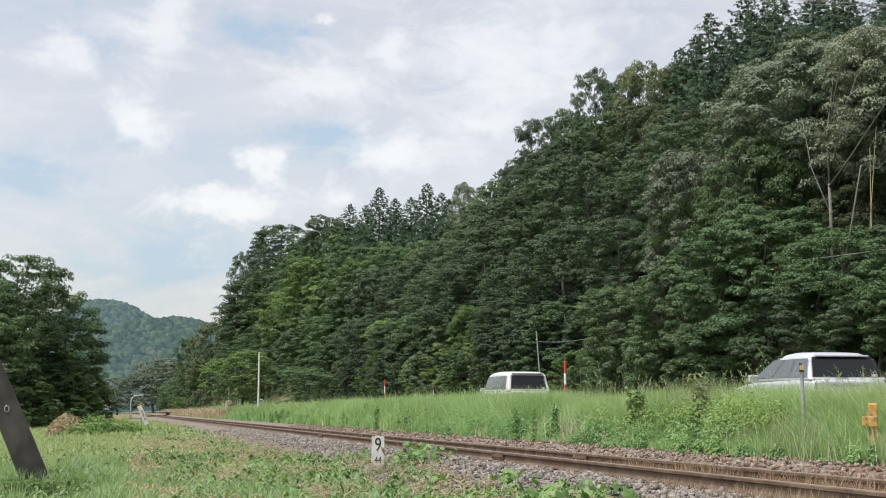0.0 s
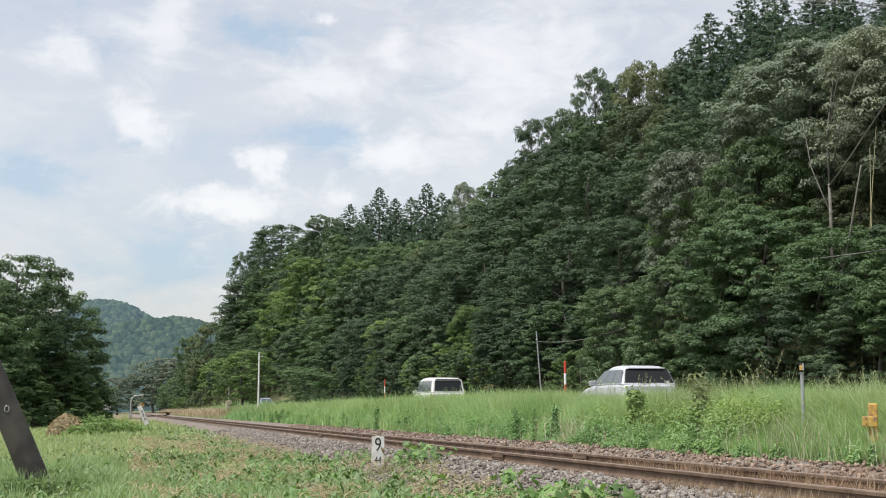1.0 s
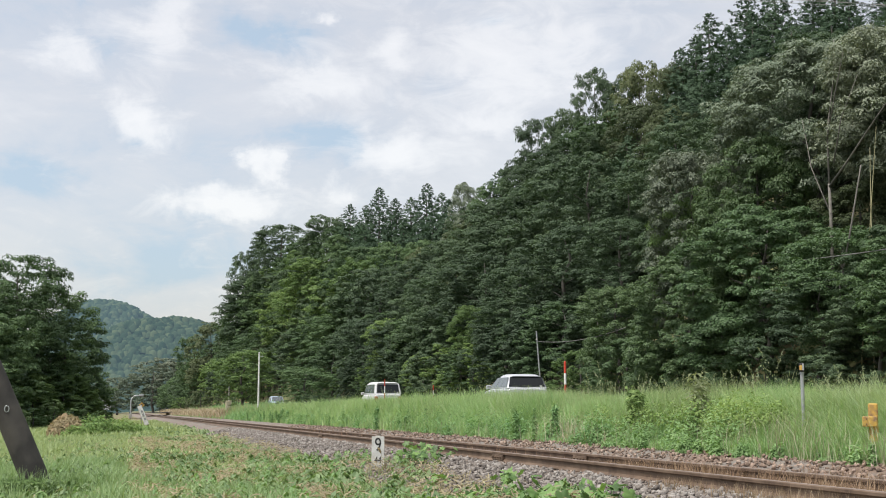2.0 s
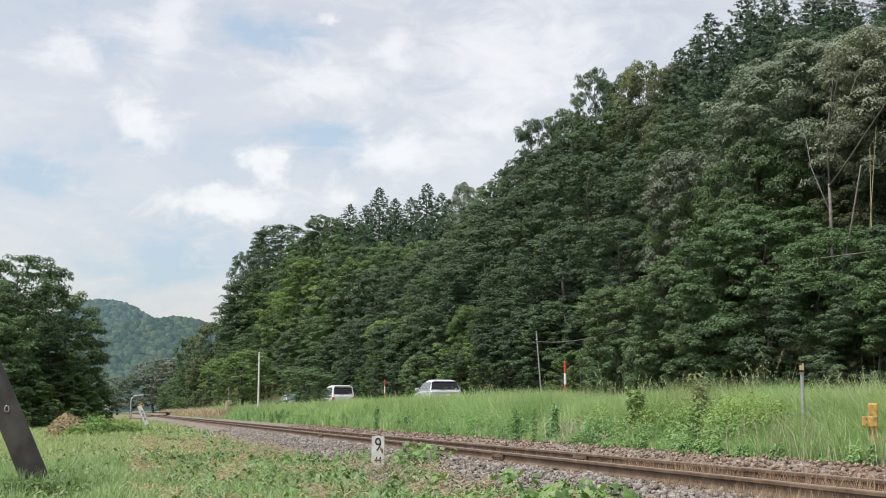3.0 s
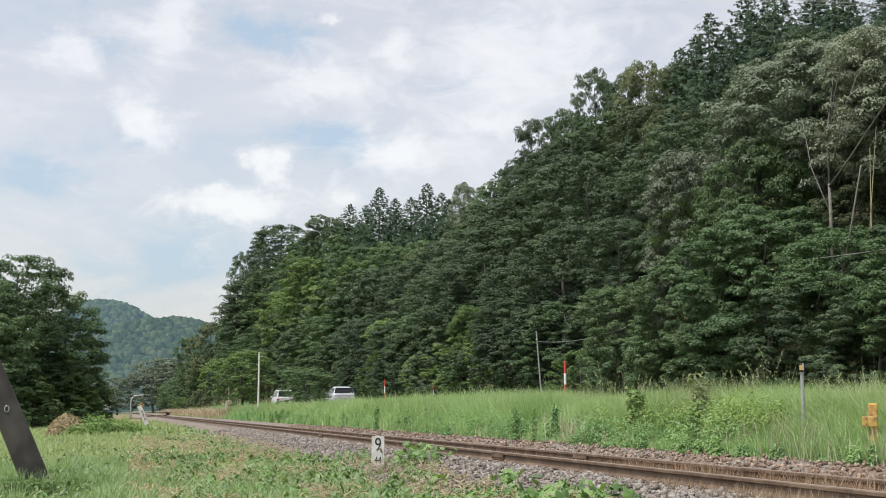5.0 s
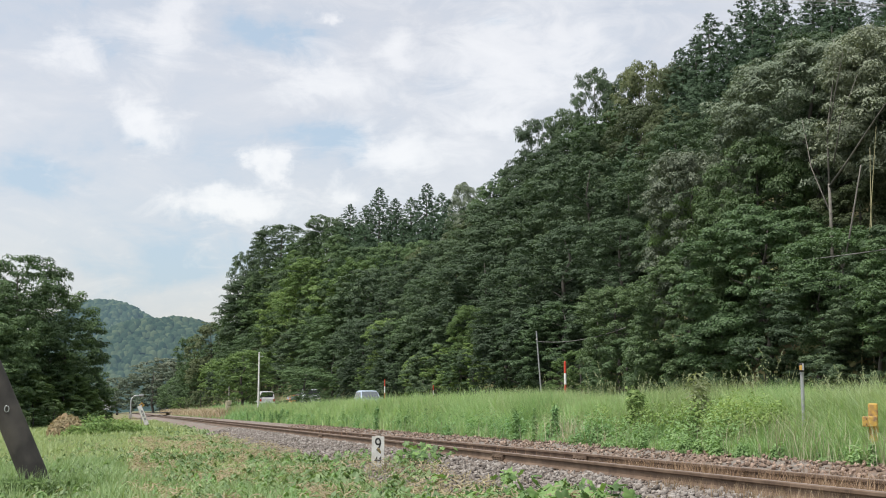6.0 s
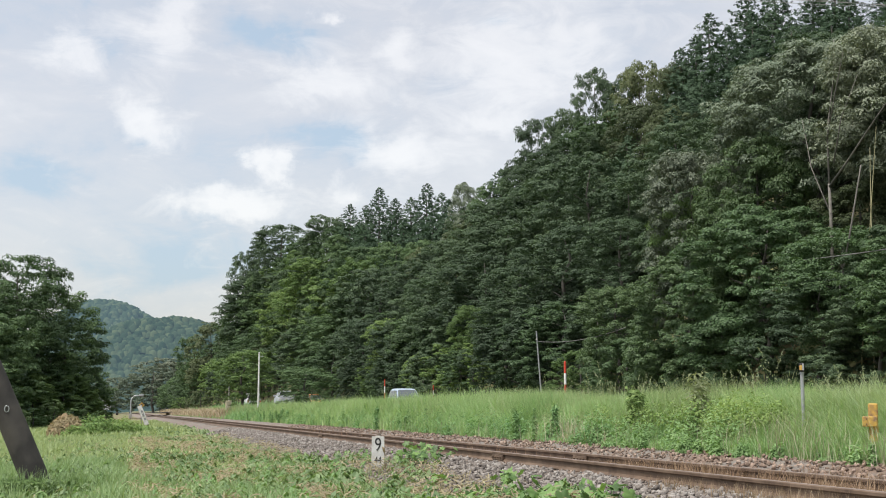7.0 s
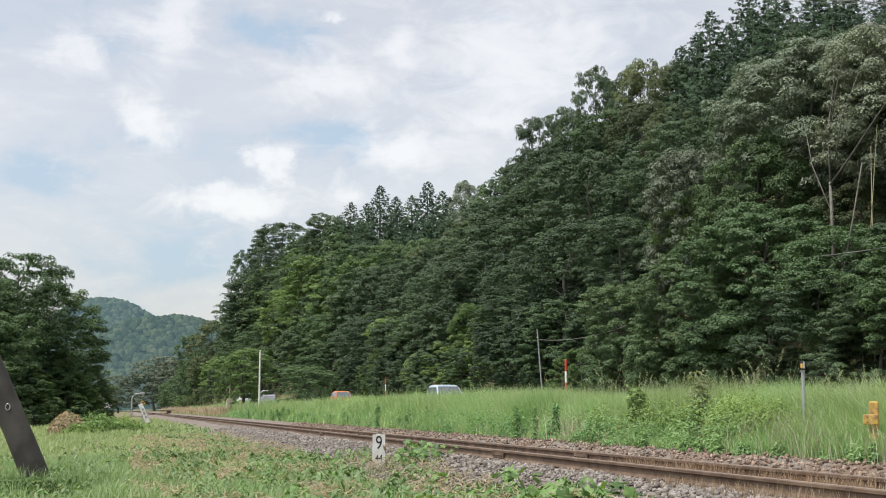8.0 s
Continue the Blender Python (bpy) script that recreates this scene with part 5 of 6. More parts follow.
# ---- plants near the railway ----
def weed_meshes(seed, n, leaf, material, taper=0.75, wide=0.35):
    """An upright weed of unit height: a stem and whorls of narrow leaves."""
    rg = np.random.default_rng(seed)
    h = rg.uniform(0.04, 1.0, n)
    a = rg.uniform(0, 6.283, n)
    r = (0.04 + 0.15 * (1 - h * taper)) * rg.uniform(0.2, 1.0, n)
    pos = np.stack([np.cos(a) * r, np.sin(a) * r, h + 0.04 * rg.normal(size=n)], -1)
    out = np.stack([np.cos(a), np.sin(a), np.full(n, 0.3)], -1)
    nrm = np.stack([np.cos(a) * 0.7, np.sin(a) * 0.7, np.full(n, 0.6)], -1) + unit(rg, n) * 0.5
    nrm /= np.linalg.norm(nrm, axis=1, keepdims=True)
    leaves = leaf_mesh("leaves", pos, nrm, out + unit(rg, n) * 0.5, leaf * rg.uniform(0.6, 1.3, n), wide, material)
    stem = to_mesh(tube(bmesh.new(), [(0, 0, -0.05), (0.01, 0, 0.5), (0, 0.01, 1.0)], [0.012, 0.009, 0.004], 5), "stem", WEED_DARK)
    return leaves, stem


def build_weeds():
    rg = np.random.default_rng(77)
    dark = [weed_meshes(k, 150 + 30 * k, 0.17, WEED_DARK, 0.55, 0.26) for k in (1, 2, 3, 4, 5)]
    spots = []
    for k in range(24):
        y = float(21.0 + 60 * rg.uniform() ** 1.3)
        spots.append((float(rg.uniform(8.2, 8.75)), y, float(rg.uniform(0.3, 0.75))))
    for x, y, h in spots:
        lv, st = dark[int(rg.integers(5))]
        t = thing("upright_weed", "dark green upright mugwort weed by the ballast", "weed", "weeds along the ballast", at=(x, y, float(ground_z(x, y))))
        wide = rg.uniform(0.7, 1.25)
        t.scale = (h * wide, h * wide, h)
        t.rotation_euler.z = rg.uniform(0, 6.28)
        for nm, me in (("leaves", lv), ("stem", st)):
            new(nm, me).parent = t
    # seeding goldenrod with withered lower leaves
    t = thing("tall_weed", "tall grey-green seeding weed with withered lower leaves", "weed", at=(8.9, 17.6, float(ground_z(8.9, 17.6))))
    t.scale = (1.35, 1.35, 1.14)
    lv, _ = weed_meshes(31, 760, 0.075, GREY_WEED, 0.3, 0.3)
    new("leaves", lv).parent = t
    dl = np.random.default_rng(3)
    n = 240
    x, y = dl.normal(0, 0.06, n), dl.normal(0, 0.06, n)
    tagged(new("withered_leaves", blade_mesh("withered_leaves", x, y, np.zeros(n), dl.uniform(0.15, 0.42, n), np.full(n, 0.014), dl, 0.3, GRASS_DRY)), "pale dry hanging leaves").parent = t
    # dark bushes in the bank
    t = thing("leafy_bush", "small dark green leafy bush in the grass bank", "bush", at=(8.95, 20.15, float(ground_z(8.95, 20.15))))
    t.scale = (1.2, 1.2, 0.95)
    for nm, me in zip(("leaves", "stem"), weed_meshes(57, 900, 0.085, LEAF["fresh"], 0.3, 0.55)):
        new(nm, me).parent = t
    for x, y, h, w, leaf in ((10.9, 42.0, 0.95, 0.9, "mid"), (11.4, 73.0, 1.5, 1.6, "dark"), (10.4, 78.0, 1.2, 1.4, "mid")):
        plant("bush", "far", 1, x, y, h, w, leaf, "small dark leafy bush in the grass bank", "bushes in the grass bank", x * 70)
    # soft mounds of mugwort at the foot of the bank, and vines over the grass
    def mounds(name, label, spots, per, size, wide, material):
        P, N, S = [], [], []
        for x, y, r, h, z in spots:
            d = unit(rg, per)
            d[:, 2] = np.abs(d[:, 2])
            k = rg.uniform(0.35, 1.12, per)[:, None]
            P.append(np.array([x, y, float(ground_z(x, y)) + z]) + d * k * np.array([r, r * 1.3, h]))
            n = d + unit(rg, per) * 0.6 + np.array([-0.1, -0.1, 0.3])
            N.append(n / np.linalg.norm(n, axis=1, keepdims=True))
            S.append(rg.uniform(size * 0.6, size * 1.4, per))
        P, N, S = np.concatenate(P), np.concatenate(N), np.concatenate(S)
        me = leaf_mesh(name, P, N, unit(rg, len(P)) + np.array([0, 0, 0.5]), S, wide, material)
        tagged(new(name, me), label, "herbs", kind="stuff")
    spots = [(rg.uniform(8.35, 9.2), rg.uniform(15.6, 21.0), rg.uniform(0.14, 0.34), rg.uniform(0.25, 0.72), 0.0) for k in range(60)]
    spots += [(rg.uniform(8.4, 9.6), 20.5 + 60 * rg.uniform() ** 1.3, rg.uniform(0.12, 0.34), rg.uniform(0.2, 0.75), 0.0) for k in range(110)]
    spots += [(rg.uniform(8.3, 8.9), 22 + 60 * rg.uniform() ** 1.2, rg.uniform(0.07, 0.13), rg.uniform(0.45, 0.9), 0.0) for k in range(60)]
    spots += [(rg.uniform(8.15, 8.6), rg.uniform(11.4, 20.0), rg.uniform(0.05, 0.16), rg.uniform(0.08, 0.30), 0.0) for k in range(40)]
    band = [(rg.uniform(8.3, 9.0), 20.5 + 70 * rg.uniform() ** 1.4, rg.uniform(0.1, 0.3), rg.uniform(0.18, 0.62), 0.0) for k in range(300)]
    mounds("mugwort", "dark green mugwort along the foot of the grass bank", band, 130, 0.085, 0.32, WEED_DARK)
    mounds("mugwort", "soft bright green mugwort at the foot of the bank", spots, 300, 0.065, 0.35, WEED_DARK)
    spots = [(rg.uniform(8.9, 10.6), rg.uniform(14.6, 22.0), rg.uniform(0.25, 0.5), rg.uniform(0.35, 0.6), rg.uniform(0.1, 0.42)) for k in range(64)]
    spots += [(rg.uniform(9.4, 11.4), 22 + 34 * rg.uniform() ** 1.4, rg.uniform(0.2, 0.45), rg.uniform(0.25, 0.5), rg.uniform(0.2, 0.55)) for k in range(44)]
    spots += [(rg.uniform(8.75, 9.3), rg.uniform(14.9, 17.6), rg.uniform(0.18, 0.36), rg.uniform(0.25, 0.4), rg.uniform(0.25, 0.5)) for k in range(26)]
    mounds("climbing_vine", "yellow-green climbing vine over the tall grass", spots, 380, 0.046, 0.6, VINE)


def build_dry_and_seed():
    rg = np.random.default_rng(41)
    # withered stems at the foot of the bank and reddish tufts between the rails
    for n, x0, x1, y0, y1, h, w, lean, lab in ((1500, 8.25, 9.0, 12, 45, 0.42, 0.008, 0.3, "withered pale grass at the foot of the bank"), (700, 8.2, 8.8, 11.8, 15.6, 0.5, 0.006, 0.45, "withered pale grass at the foot of the bank"), (260, 8.2, 8.8, 19.8, 24.0, 0.45, 0.009, 0.35, "withered pale grass at the foot of the bank"),
                                              (4600, 6.25, 7.15, 8.5, 16, 0.24, 0.0055, 0.25, "thin reddish dry grass between the rails"), (1500, 6.25, 7.9, 16, 50, 0.19, 0.008, 0.25, "thin reddish dry grass between the rails"),
                                              (2200, 6.2, 7.9, 8.6, 12.6, 0.30, 0.0055, 0.25, "thin reddish dry grass between the rails"), (1100, 5.65, 6.05, 8.5, 12.5, 0.22, 0.0055, 0.2, "thin reddish dry grass beside the rail"), (9200, 8.3, 11.2, 98, 235, 0.8, 0.04, 0.5, "tan dry reeds beside the distant track")):
        x, y = spread(rg, n, x0, x1, y0, y1)
        keep = clumpy(x, y, 1.3, 8.0) > (-0.15 if n != 9200 else -0.6)
        x, y = x[keep], y[keep]
        z = np.where((x > 5.5) & (x < 8), -0.19, ground_z(x, y))
        me = blade_mesh("dry_grass", x, y, z, h * rg.uniform(0.35, 1.35, len(x)) * (1 + 0.5 * clumpy(x, y, 0.25, 5.0)), np.full(len(x), w), rg, lean, PALE_STRAW if "bank" in lab else REDDISH if "reddish" in lab else REED)
        tagged(new("dry_grass", me), lab, "dry grass", kind="stuff")
    # seed plumes above the tall grass
    n = 170
    x = rg.uniform(9.6, 12.4, n)
    y = np.concatenate([rg.uniform(15, 29, n * 2 // 3), rg.uniform(29, 90, n - n * 2 // 3)])
    z0 = ground_z(x, y)
    hh = rg.uniform(1.0, 1.38, n) + np.where(rg.uniform(size=n) < 0.14, 0.2, 0)
    lean = rg.normal(0, 0.2, (n, 2))
    k = 44
    t = np.tile(np.linspace(0.80, 1.0, k), n)
    bx, by, bz, bh = np.repeat(x, k), np.repeat(y, k), np.repeat(z0, k), np.repeat(hh, k)
    lx, ly = np.repeat(lean[:, 0], k), np.repeat(lean[:, 1], k)
    pos = np.stack([bx + lx * t ** 3 * 1.2, by + ly * t ** 3 * 1.2, bz + bh * t], -1) + rg.normal(0, 0.013, (n * k, 3)) * (1.25 - np.abs(t - 0.88) * 5)[:, None]
    nr = unit(rg, n * k)
    me = leaf_mesh("seed_plumes", pos, nr, np.stack([lx, ly, np.full(n * k, 1.0)], -1) + unit(rg, n * k) * 0.4, rg.uniform(0.018, 0.04, n * k), 0.4, SEED)
    tagged(new("seed_plumes", me), "pale feathery seed heads over the tall grass", "seed heads", kind="stuff")
    n2 = 900
    i = rg.integers(0, n, n2)
    me = blade_mesh("plume_stalks", x[i] + rg.normal(0, 0.12, n2), y[i] + rg.normal(0, 0.12, n2), z0[i], hh[i] * rg.uniform(0.85, 1.08, n2), np.full(n2, 0.007), rg, 0.16, PALE_GRASS)
    tagged(new("plume_stalks", me), "thin pale grass stalks", "grass stalks", kind="stuff")


def build_verge_leaves():
    rg = np.random.default_rng(63)
    # leafy weeds of the near verge: rosettes of leaves that rise from one root
    for n, y0, y1, s0, s1, mat, thr, seed in ((3400, 9.0, 33, 0.06, 0.15, WEED_BROAD, 0.0, 2.0), (2000, 33, 85, 0.10, 0.22, WEED_BROAD, 0.0, 2.0), (1500, 9.0, 40, 0.05, 0.13, WEED_DARK, 0.05, 6.0)):
        y = rg.uniform(y0, y1, n)
        x = rg.uniform(-0.09 * y - 0.6, np.interp(y, [12, 17, 19.5, 24, 28, 60], [5.0, 4.75, 5.1, 5.1, 4.4, 4.6]))
        keep = (clumpy(x, y, 0.7, seed) + (0.12 + 0.15 * ((y > 18) & (y < 26))) * np.clip(x - 2.5, 0, 2.6) > thr) & ~((x > 0.200 * y) & (x < 0.222 * y) & (y > 17.0) & (y < 22.5))
        keep &= ~withered(x, y) | (rg.uniform(size=n) < 0.15)
        x, y = x[keep], y[keep]
        size = rg.uniform(s0, s1, len(x))
        tall = rg.uniform(0.06, 0.26, len(x)) * np.where(y > 30, 0.7, 1.0)
        k = 13
        i = np.repeat(np.arange(len(x)), k)
        m = len(i)
        a, q = rg.uniform(0, 6.283, m), rg.uniform(0.15, 1.0, m)
        out = np.stack([np.cos(a), np.sin(a), 0 * a], -1)
        pos = np.stack([x[i], y[i], ground_z(x[i], y[i])], -1) + out * (size[i] * q * 1.1)[:, None]
        pos[:, 2] += tall[i] * (1.15 - 0.7 * q) + 0.02
        nr = out * 0.55 + np.array([0, 0, 0.85]) + unit(rg, m) * 0.35
        nr /= np.linalg.norm(nr, axis=1, keepdims=True)
        me = leaf_mesh("broad_leaves", pos, nr, out + np.array([0, 0, 0.1]) + unit(rg, m) * 0.3, size[i] * rg.uniform(0.6, 1.15, m), 0.5, mat)
        tagged(new("broad_leaves", me), "broad green leaves of low weeds over the verge", "leaves", kind="stuff")
    # cut, withered grass lying in patches
    n = 60000
    y = 9 + 46 * rg.uniform(0, 1, n) ** 1.3
    x = rg.uniform(-0.09 * y - 0.5, np.interp(y, [12, 17, 19.5, 24, 28, 60], [5.05, 4.85, 5.2, 5.2, 4.6, 4.8]))
    keep = withered(x, y) | (rg.uniform(size=n) < 0.12)
    x, y = x[keep], y[keep]
    m = len(x)
    z = ground_z(x, y) + rg.uniform(0.05, 0.2, m)
    nr = unit(rg, m) * 0.5 + np.array([0, -0.2, 0.9])
    nr /= np.linalg.norm(nr, axis=1, keepdims=True)
    up = rg.uniform(size=m) < 0.3
    me2 = blade_mesh("stubble", x[up], y[up], ground_z(x[up], y[up]), rg.uniform(0.06, 0.2, up.sum()), np.full(up.sum(), 0.012), rg, 0.7, CUT)
    tagged(new("stubble", me2), "short tan stubble of mown grass on the verge", "stubble", kind="stuff")
    me = leaf_mesh("cut_grass", np.stack([x, y, z], -1), nr, unit(rg, m), rg.uniform(0.05, 0.17, m), 0.16, CUT)
    tagged(new("cut_grass", me), "withered tan cut grass lying on the verge", "cut grass", kind="stuff")


def build_big_leaves():
    """Large lobed creeper leaves at the edge of the ballast, each a part of its plant."""
    rg = np.random.default_rng(19)
    bm = bmesh.new()
    ring = []
    for k in range(25):
        a = -math.pi / 2 + 2 * math.pi * k / 25
        r = 0.46 * (1 + 0.20 * math.sin(5 * a) + 0.07 * math.sin(10 * a + 1)) * (0.55 if k == 0 else 1)
        ring.append(bm.verts.new((math.cos(a) * r, math.sin(a) * r + 0.1, -0.3 * r * r * 2 + 0.07 * math.sin(5 * a))))
    mid = bm.verts.new((0, 0.02, 0.0))
    for k in range(25):
        bm.faces.new((mid, ring[k], ring[(k + 1) % 25]))
    me = to_mesh(bm, "leaf", BIG_LEAF, True)
    for cx, cy, n, spread_r in ((5.2, 20.4, 34, 0.45), (5.1, 21.2, 32, 0.45), (5.5, 21.8, 32, 0.5), (5.6, 22.8, 22, 0.5), (4.0, 21.6, 22, 0.6), (4.3, 24.6, 20, 0.6), (4.5, 12.6, 40, 0.6), (4.6, 13.6, 36, 0.55), (4.9, 12.0, 26, 0.4), (4.2, 14.6, 26, 0.6), (5.05, 13.0, 10, 0.25), (4.5, 17.5, 16, 0.4), (5.05, 15.6, 12, 0.3), (3.4, 15.5, 16, 0.5)):
        z = float(ground_z(cx, cy))
        t = thing("creeper", "low creeper with large rounded green leaves", "creeper", "creepers by the ballast", at=(cx, cy, z))
        st = bmesh.new()
        for k in range(n):
            x, y = rg.normal(0, spread_r * 0.5), rg.normal(0, spread_r * 0.7)
            x = max(x, -0.3 * spread_r) if cy > 19 else x
            zz = float(ground_z(cx + x, cy + y)) - z + rg.uniform(0.05, 0.28 if cy > 19 else 0.20)
            s_ = rg.uniform(0.10, 0.22) if cy < 16 else rg.uniform(0.07, 0.16)
            lf = new("leaf", me)
            lf.parent = t
            lf.matrix_local = pose(x, y, zz, rg.uniform(-15, 65), rg.uniform(-40, 40), rg.uniform(-120, 120)) @ Matrix.Diagonal((s_, s_, s_, 1))
            tube(st, [(x * 0.6, y * 0.6, zz - 0.26), (x, y, zz)], [0.004, 0.003], 4)
        tagged(part("stalk", st, WEED_BROAD, t), kind="stuff")


def build_pole_tuft():
    rg = np.random.default_rng(33)
    n = 1500
    x, y = -1.2 + rg.normal(0, 0.35, n), 17.4 + rg.normal(0, 0.22, n)
    me = blade_mesh("grass_tuft", x, y, ground_z(x, y), rg.uniform(0.12, 0.40, n), np.full(n, 0.012), rg, 0.5, LEAF["fresh"])
    tagged(new("grass_tuft", me), "rank green grass round the foot of the pole", "grass", kind="stuff")
    n = 1300
    x, y = -1.3 + rg.normal(0, 0.35, n), 17.4 + rg.normal(0, 0.2, n)
    nr = unit(rg, n) * 0.6 + np.array([0, -0.4, 0.7])
    nr /= np.linalg.norm(nr, axis=1, keepdims=True)
    me = leaf_mesh("tuft_leaves", np.stack([x, y, ground_z(x, y) + rg.uniform(0.02, 0.30, n)], -1), nr, unit(rg, n), rg.uniform(0.05, 0.12, n), 0.35, LEAF["fresh"])
    tagged(new("tuft_leaves", me), "dark leafy weeds round the foot of the pole", "weeds", kind="stuff")


def leaf_mound(name, label, x, y, z, r, h, n, size, material, rg):
    """A heap of leafy weeds: an uneven dome of leaves on crossing stems."""
    t = thing(name, label, "weeds", at=(x, y, z))
    d = unit(rg, n)
    d[:, 2] = np.abs(d[:, 2])
    lump = 1 + 0.3 * np.array([noise.noise(Vector(v) * 2.6 + Vector((x, y, 0))) for v in d.tolist()])
    pos = d * (rg.uniform(0.6, 1.05, n) * lump)[:, None] * np.array([r, r, h])
    nn = d + unit(rg, n) * 0.6 + np.array([0, -0.1, 0.4])
    nn /= np.linalg.norm(nn, axis=1, keepdims=True)
    tagged(new("leaves", leaf_mesh("leaves", pos, nn, unit(rg, n), size * rg.uniform(0.5, 1.3, n), 0.6, material)), kind="stuff").parent = t
    st = bmesh.new()
    for k in range(24):
        a = k * 2.4
        tube(st, [(0, 0, -0.1), (math.cos(a) * r * 0.4, math.sin(a) * r * 0.4, h * 0.6), (math.cos(a) * r * 0.7, math.sin(a) * r * 0.7, h * 0.75)], [0.02, 0.015, 0.006], 4)
    tagged(part("stems", st, material, t), kind="stuff")
    return t


def build_mound():
    """A heap of cut vegetation in the field."""
    bm = bmesh.new()
    bmesh.ops.create_icosphere(bm, subdivisions=4, radius=1.0)
    for v in bm.verts:
        k = 1 + 0.35 * noise.noise(v.co * 2.3) + 0.20 * noise.noise(v.co * 6)
        v.co = Vector((v.co.x * 0.9 * k, v.co.y * 0.95 * k, max(v.co.z, -0.2) * 1.12 * k))
    t = thing("straw_heap", "heap of cut brown straw partly overgrown with green weeds", "heap", at=(-2.25, 66.0, -0.8))
    part("straw", bm, STRAW, t)
    rg = np.random.default_rng(9)
    n = 4500
    d = unit(rg, n)
    d[:, 2] = np.abs(d[:, 2])
    me = leaf_mesh("straw_stalks", d * rg.uniform(0.85, 1.12, n)[:, None] * np.array([0.96, 1.0, 1.16]), (d + unit(rg, n) * 0.4) / np.linalg.norm(d + unit(rg, n) * 0.4 + 1e-6, axis=1, keepdims=True), unit(rg, n), rg.uniform(0.1, 0.4, n), 0.2, HEAP)
    tagged(new("stalk", me), "loose straw stalks", kind="stuff").parent = t
    for x, y, rx, h in ((-0.75, 66.2, 1.25, 1.45), (0.45, 67.5, 1.0, 1.15), (-1.7, 65.0, 0.9, 0.85), (1.5, 70.0, 0.9, 0.8)):
        leaf_mound("weed_mound", "low mound of broad green weeds beside the straw heap", x, y, -0.9, rx, h, 2600, 0.14, VINE, rg)


def build_hero_trees():
    plant("open", "fine", 1, 26.7, 42.3, 10.3, 9.2, "silver", TREE_LABEL["silver"] + " above the road", "", 15)
    plant("open", "fine", 2, 27.6, 37.4, 9.3, 8.4, "silver", TREE_LABEL["silver"] + " above the road", "", 200)
    plant("round", "near", 2, 24.0, 47.2, 9.6, 7.0, "grey", "grey-green leafy tree at the forest edge", "", 70)
    plant("round", "near", 1, 24.0, 48.2, 7.6, 4.6, "fresh", "light green leafy tree at the forest edge", "", 20)
    plant("round", "fine", 0, 24.6, 43.0, 8.6, 6.4, "bright", "bright green leafy tree at the forest edge", "", 150)
    plant("bush", "fine", 0, 23.4, 40.6, 6.5, 6.6, "shrub", "large dense green shrub beside the road", "", 10)
    plant("bush", "fine", 1, 22.9, 45.8, 5.9, 5.2, "shrub", "large dense green shrub beside the road", "", 120)
    plant("round", "near", 0, 23.6, 36.0, 5.0, 6.0, "shrub", "dark green tree overhanging the road", "", 190)
    plant("round", "near", 1, 23.2, 31.4, 4.6, 6.0, "shrub", "dark green tree overhanging the road", "", 250)
    # shrubs fill the gap under the canopy; dark leaf colour deepens its shade
    plant("bush", "near", 0, 23.0, 36.4, 4.0, 4.6, "dark", "leafy shrub under the overhanging trees, dark leaves for the shade", "", 190)
    plant("bush", "near", 1, 22.6, 32.6, 3.4, 4.2, "dark", "leafy shrub under the overhanging trees, dark leaves for the shade", "", 250)
    plant("bush", "near", 1, 23.4, 29.0, 3.6, 4.2, "dark", "leafy shrub under the overhanging trees, dark leaves for the shade", "", 20)
    plant("bush", "near", 0, 24.6, 33.6, 4.0, 4.6, "dark", "leafy shrub under the overhanging trees, dark leaves for the shade", "", 100)
    plant("round", "near", 2, 22.4, 52.2, 5.7, 5.6, "shrub", "light green leafy tree leaning out of the forest edge", "", 60)
    plant("bush", "near", 1, 21.9, 50.0, 3.6, 3.4, "shrub", "light green leafy shrub at the forest edge", "", 60)
    plant("bush", "near", 0, 21.6, 55.0, 3.2, 3.0, "fresh", "light green leafy shrub at the forest edge", "", 160)
    for x, y, h, w, leaf in ((28.5, 35.5, 7.0, 7.0, "olive"), (27.5, 32.0, 7.0, 7.5, "mid"), (30.5, 39.0, 8.4, 8.0, "dark"), (29.5, 44.5, 8.4, 7.5, "dark"), (26.0, 38.5, 5.0, 5.0, "olive"), (25.5, 51.0, 7.0, 6.0, "dark")):
        plant("round", "near", int(x) % 3, x, y, h, w, leaf, TREE_LABEL[leaf], "trees of the wooded hill", x * 40)
    rg = np.random.default_rng(91)
    n = 26000
    y = rg.uniform(26, 150, n)
    x = foot_x(y) + 0.5 + rg.uniform(0, 10, n)
    nr = unit(rg, n) * 0.6 + np.array([-0.4, -0.2, 0.8])
    nr /= np.linalg.norm(nr, axis=1, keepdims=True)
    me = leaf_mesh("undergrowth", np.stack([x, y, ground_z(x, y) + rg.uniform(0.05, 0.9, n)], -1), nr, unit(rg, n), rg.uniform(0.15, 0.4, n), 0.5, LEAF["dark"], True)
    tagged(new("undergrowth", me), "dark leafy undergrowth on the forest floor", "undergrowth", kind="stuff")
    # bare pale trunk and limbs in front of the crown
    t = thing("bare_tree", "leaning pale-barked tree with forked bare limbs", "tree", at=(24.0, 37.6, float(ground_z(24.0, 37.6))))
    part("trunk", tube(bmesh.new(), [(0, 0, -0.3), (0.2, -0.2, 2.5), (0.35, 0.0, 5.0), (0.4, 0.1, 6.6)], [0.085, 0.07, 0.06, 0.05], 9), BARK_PALE, t, smooth=True)
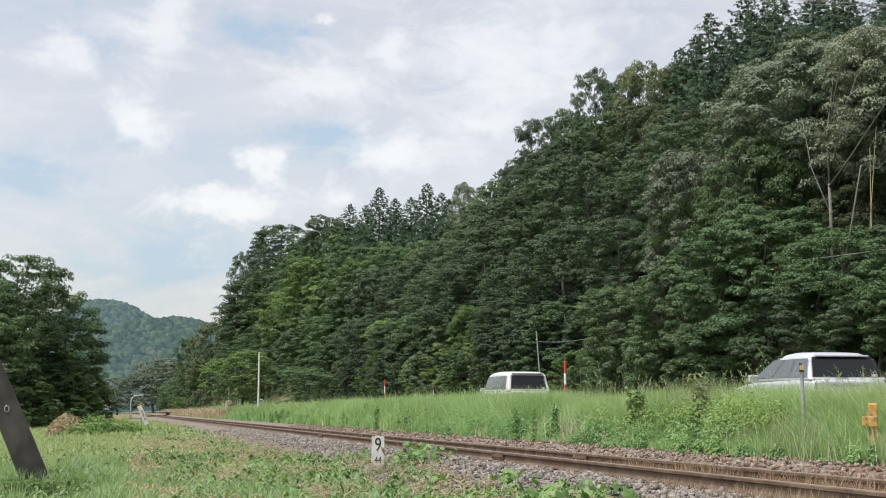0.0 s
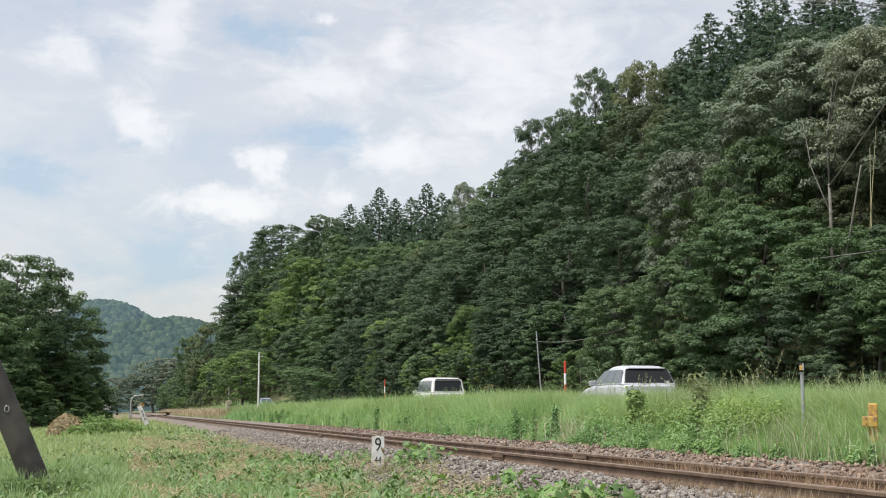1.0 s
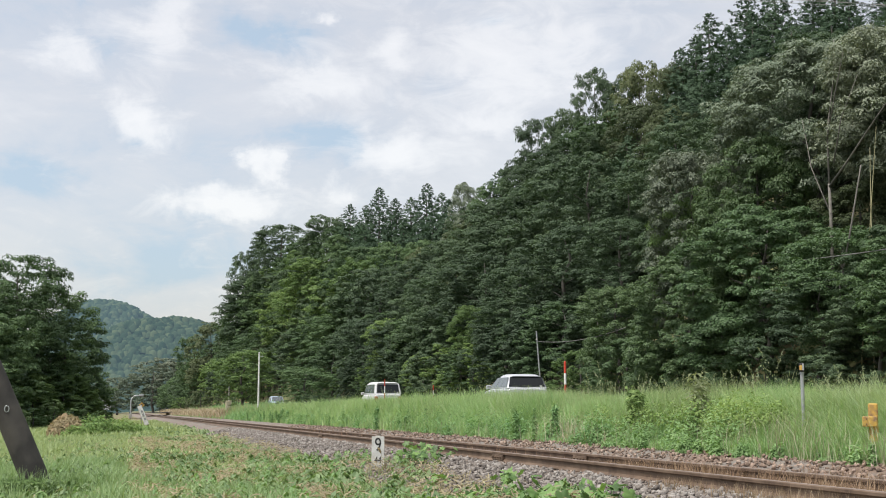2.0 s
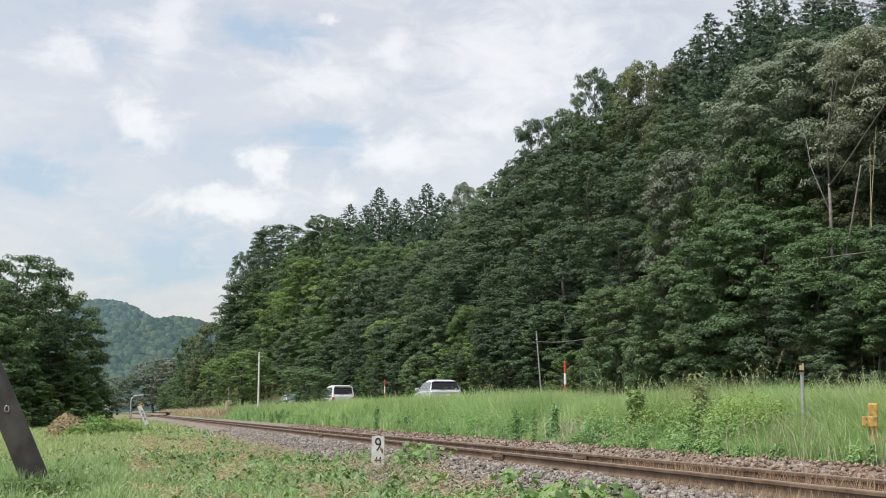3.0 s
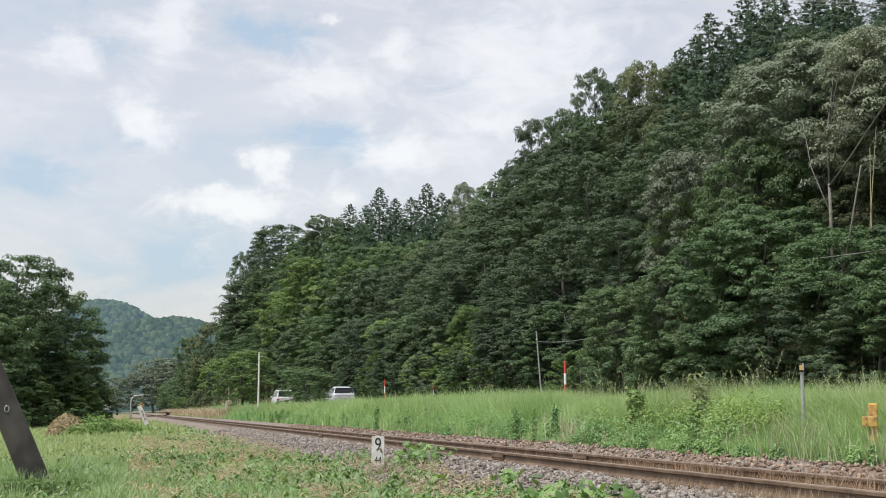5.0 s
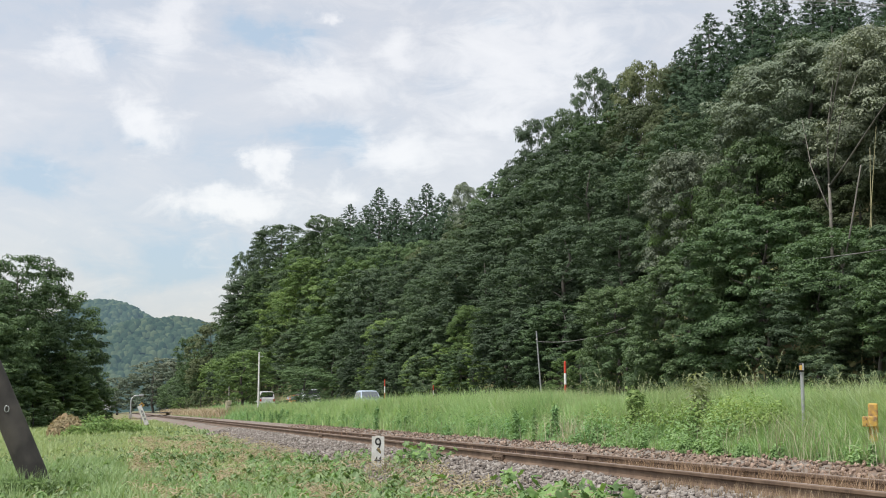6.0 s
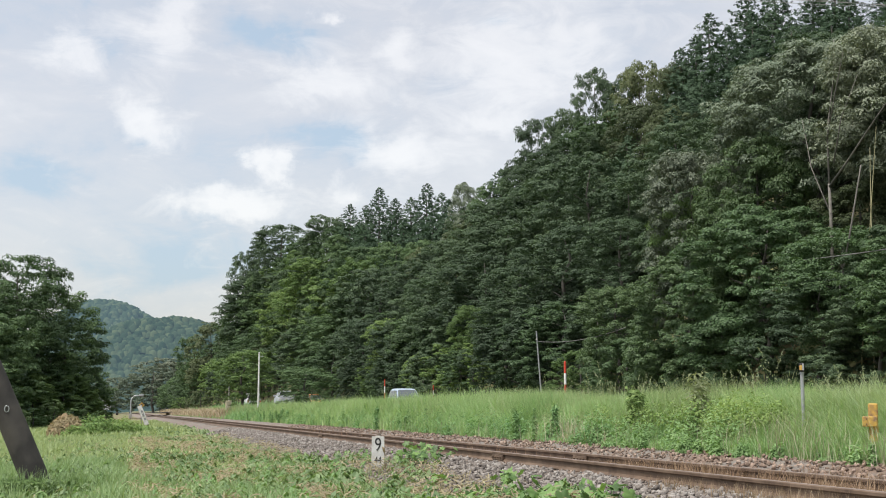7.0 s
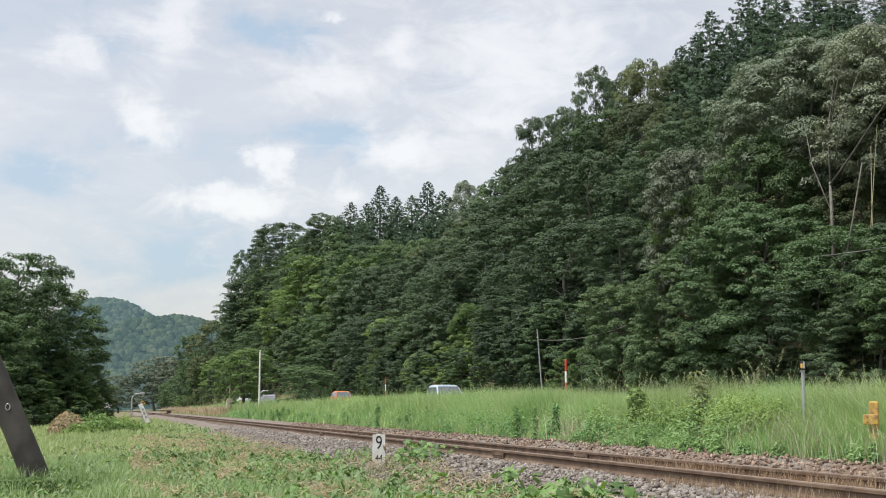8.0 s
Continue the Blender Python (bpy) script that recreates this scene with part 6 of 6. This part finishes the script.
    for pts, r in (([(0.4, 0.1, 6.5), (0.0, -1.6, 7.0), (-0.5, -4.0, 7.9), (-0.6, -6.0, 9.0)], 0.06), ([(0.4, 0.1, 6.5), (0.6, 0.4, 8.6), (0.9, 0.3, 10.6), (1.3, 0.8, 12.2)], 0.05),
                   ([(0.5, 0.3, 8.2), (0.3, -0.6, 9.6), (0.2, -1.4, 11.0)], 0.04), ([(0.35, 0, 5.5), (0.4, 1.2, 7.4), (0.6, 2.0, 9.4)], 0.04), ([(-0.1, -1.0, 7.1), (0.0, -1.4, 8.6), (0.2, -2.2, 10.0)], 0.035)):
        part("limb", tube(bmesh.new(), pts, [0.75 * r * (1 - 0.7 * k / (len(pts) - 1)) for k in range(len(pts))], 7), BARK_PALE, t, smooth=True)
    t = thing("bare_tree", "thin pale leaning tree trunk at the forest edge", "tree", at=(23.0, 35.2, float(ground_z(23.0, 35.2))))
    part("trunk", tube(bmesh.new(), [(0, 0.2, 0), (-0.1, -0.2, 3.6), (-0.1, -0.9, 5.3), (0, -1.5, 7.4)], [0.04, 0.036, 0.03, 0.02], 8), BARK_PALE, t, smooth=True)
    for x, y, dx, dy, h in ((23.4, 34.9, 0.05, -0.12, 8.6), (23.5, 33.5, 0.0, -0.1, 9.0), (23.6, 34.4, 0.1, 0.1, 8.0), (23.3, 32.9, -0.05, -0.1, 8.5)):
        t = thing("bamboo", "thin yellow bamboo stem at the forest edge", "bamboo", "bamboo stems", at=(x, y, float(ground_z(x, y))))
        part("stem", tube(bmesh.new(), [(dx * k, dy * k, -0.2 + h * k / 8) for k in range(9)], [0.028 - 0.0025 * k for k in range(9)], 7), BAMBOO, t)
        for k in range(2, 8):
            part("node_ring", rod((dx * k, dy * k, -0.215 + h * k / 8), (dx * k, dy * k, -0.185 + h * k / 8), 0.033 - 0.0025 * k, None, 7), BAMBOO, t)


build_marker()
FOXTAIL = build_foxtail()
build_leaning_pole()
for px, py, pt in ((13.2, 34.85, 2.14), (13.2, 60.45, 2.24), (20.9, 80.3, 2.37)):
    snow_pole(px, py, pt, 0.036 if py < 50 else 0.028)
build_reflector_post()
build_yellow_device()
build_poles()
build_far_signs()
build_weeds()
build_dry_and_seed()
build_verge_leaves()
build_big_leaves()
build_pole_tuft()
build_mound()
build_hero_trees()


# ---- what moves ----
def drive(car, wheels, x, way, away, length):
    """Key a car along its lane. way(t): the y of its end that is nearer to the camera."""
    rows = []
    for k in range(0, 33):
        t = k * 0.25
        y = way(t)
        slope = math.degrees(math.atan(float(road_z(y + 1) - road_z(y - 1)) / 2))
        turn = math.degrees(math.atan(float(bend(y + 5) - bend(y)) / 5))
        if away:
            rows.append((t, pose(x + float(bend(y)), y, float(road_z(y)) + 0.03, slope, 0, -turn)))
        else:
            rows.append((t, pose(x + float(bend(y + length)), y + length, float(road_z(y + length)) + 0.03, -slope, 0, 180 - turn)))
    walk(car, rows)
    for w in wheels:
        wx, wy, wz = w.location
        spin = []
        for k in range(0, 241):
            t = k / 30
            turn = abs(way(t) - way(0)) / 0.325
            spin.append((t, pose(wx, wy, wz, -math.degrees(turn), 0, 0)))
        walk(w, spin)


def motions():
    walk(CLOUD_DOME, [(0.0, pose(0, 0, 0, 0, 0, -YAW + 0.18)), (8.0, pose(0, 0, 0, 0, 0, -YAW - 0.18))])
    drive(MPV, MPV_WHEELS, 15.3, lambda t: 19.66 + 9.824 * t + 0.8945 * t * t - 0.0449 * t ** 3, True, 4.3)
    drive(VAN, VAN_WHEELS, 15.3, lambda t: 42.34 + 11.89 * t + 1.2265 * t * t - 0.1164 * t ** 3, True, 4.6)
    drive(KEI, KEI_WHEELS, 18.5, lambda t: 167.9 - 6.898 * t - 1.799 * t * t + 0.1357 * t ** 3, False, 4.0)
    drive(HATCH, HATCH_WHEELS, 18.5, lambda t: 209.7 - 11.848 * t - 0.182 * t * t, False, 3.8)
    nod = []
    for k in range(0, 33):
        t = k * 0.25
        nod.append((t, pose(4.80, 22.1, -0.42, 0, 5 * math.sin(1.9 * t) + 4 * math.sin(4.7 * t + 1), 0)))
    walk(FOXTAIL, nod)


motions()
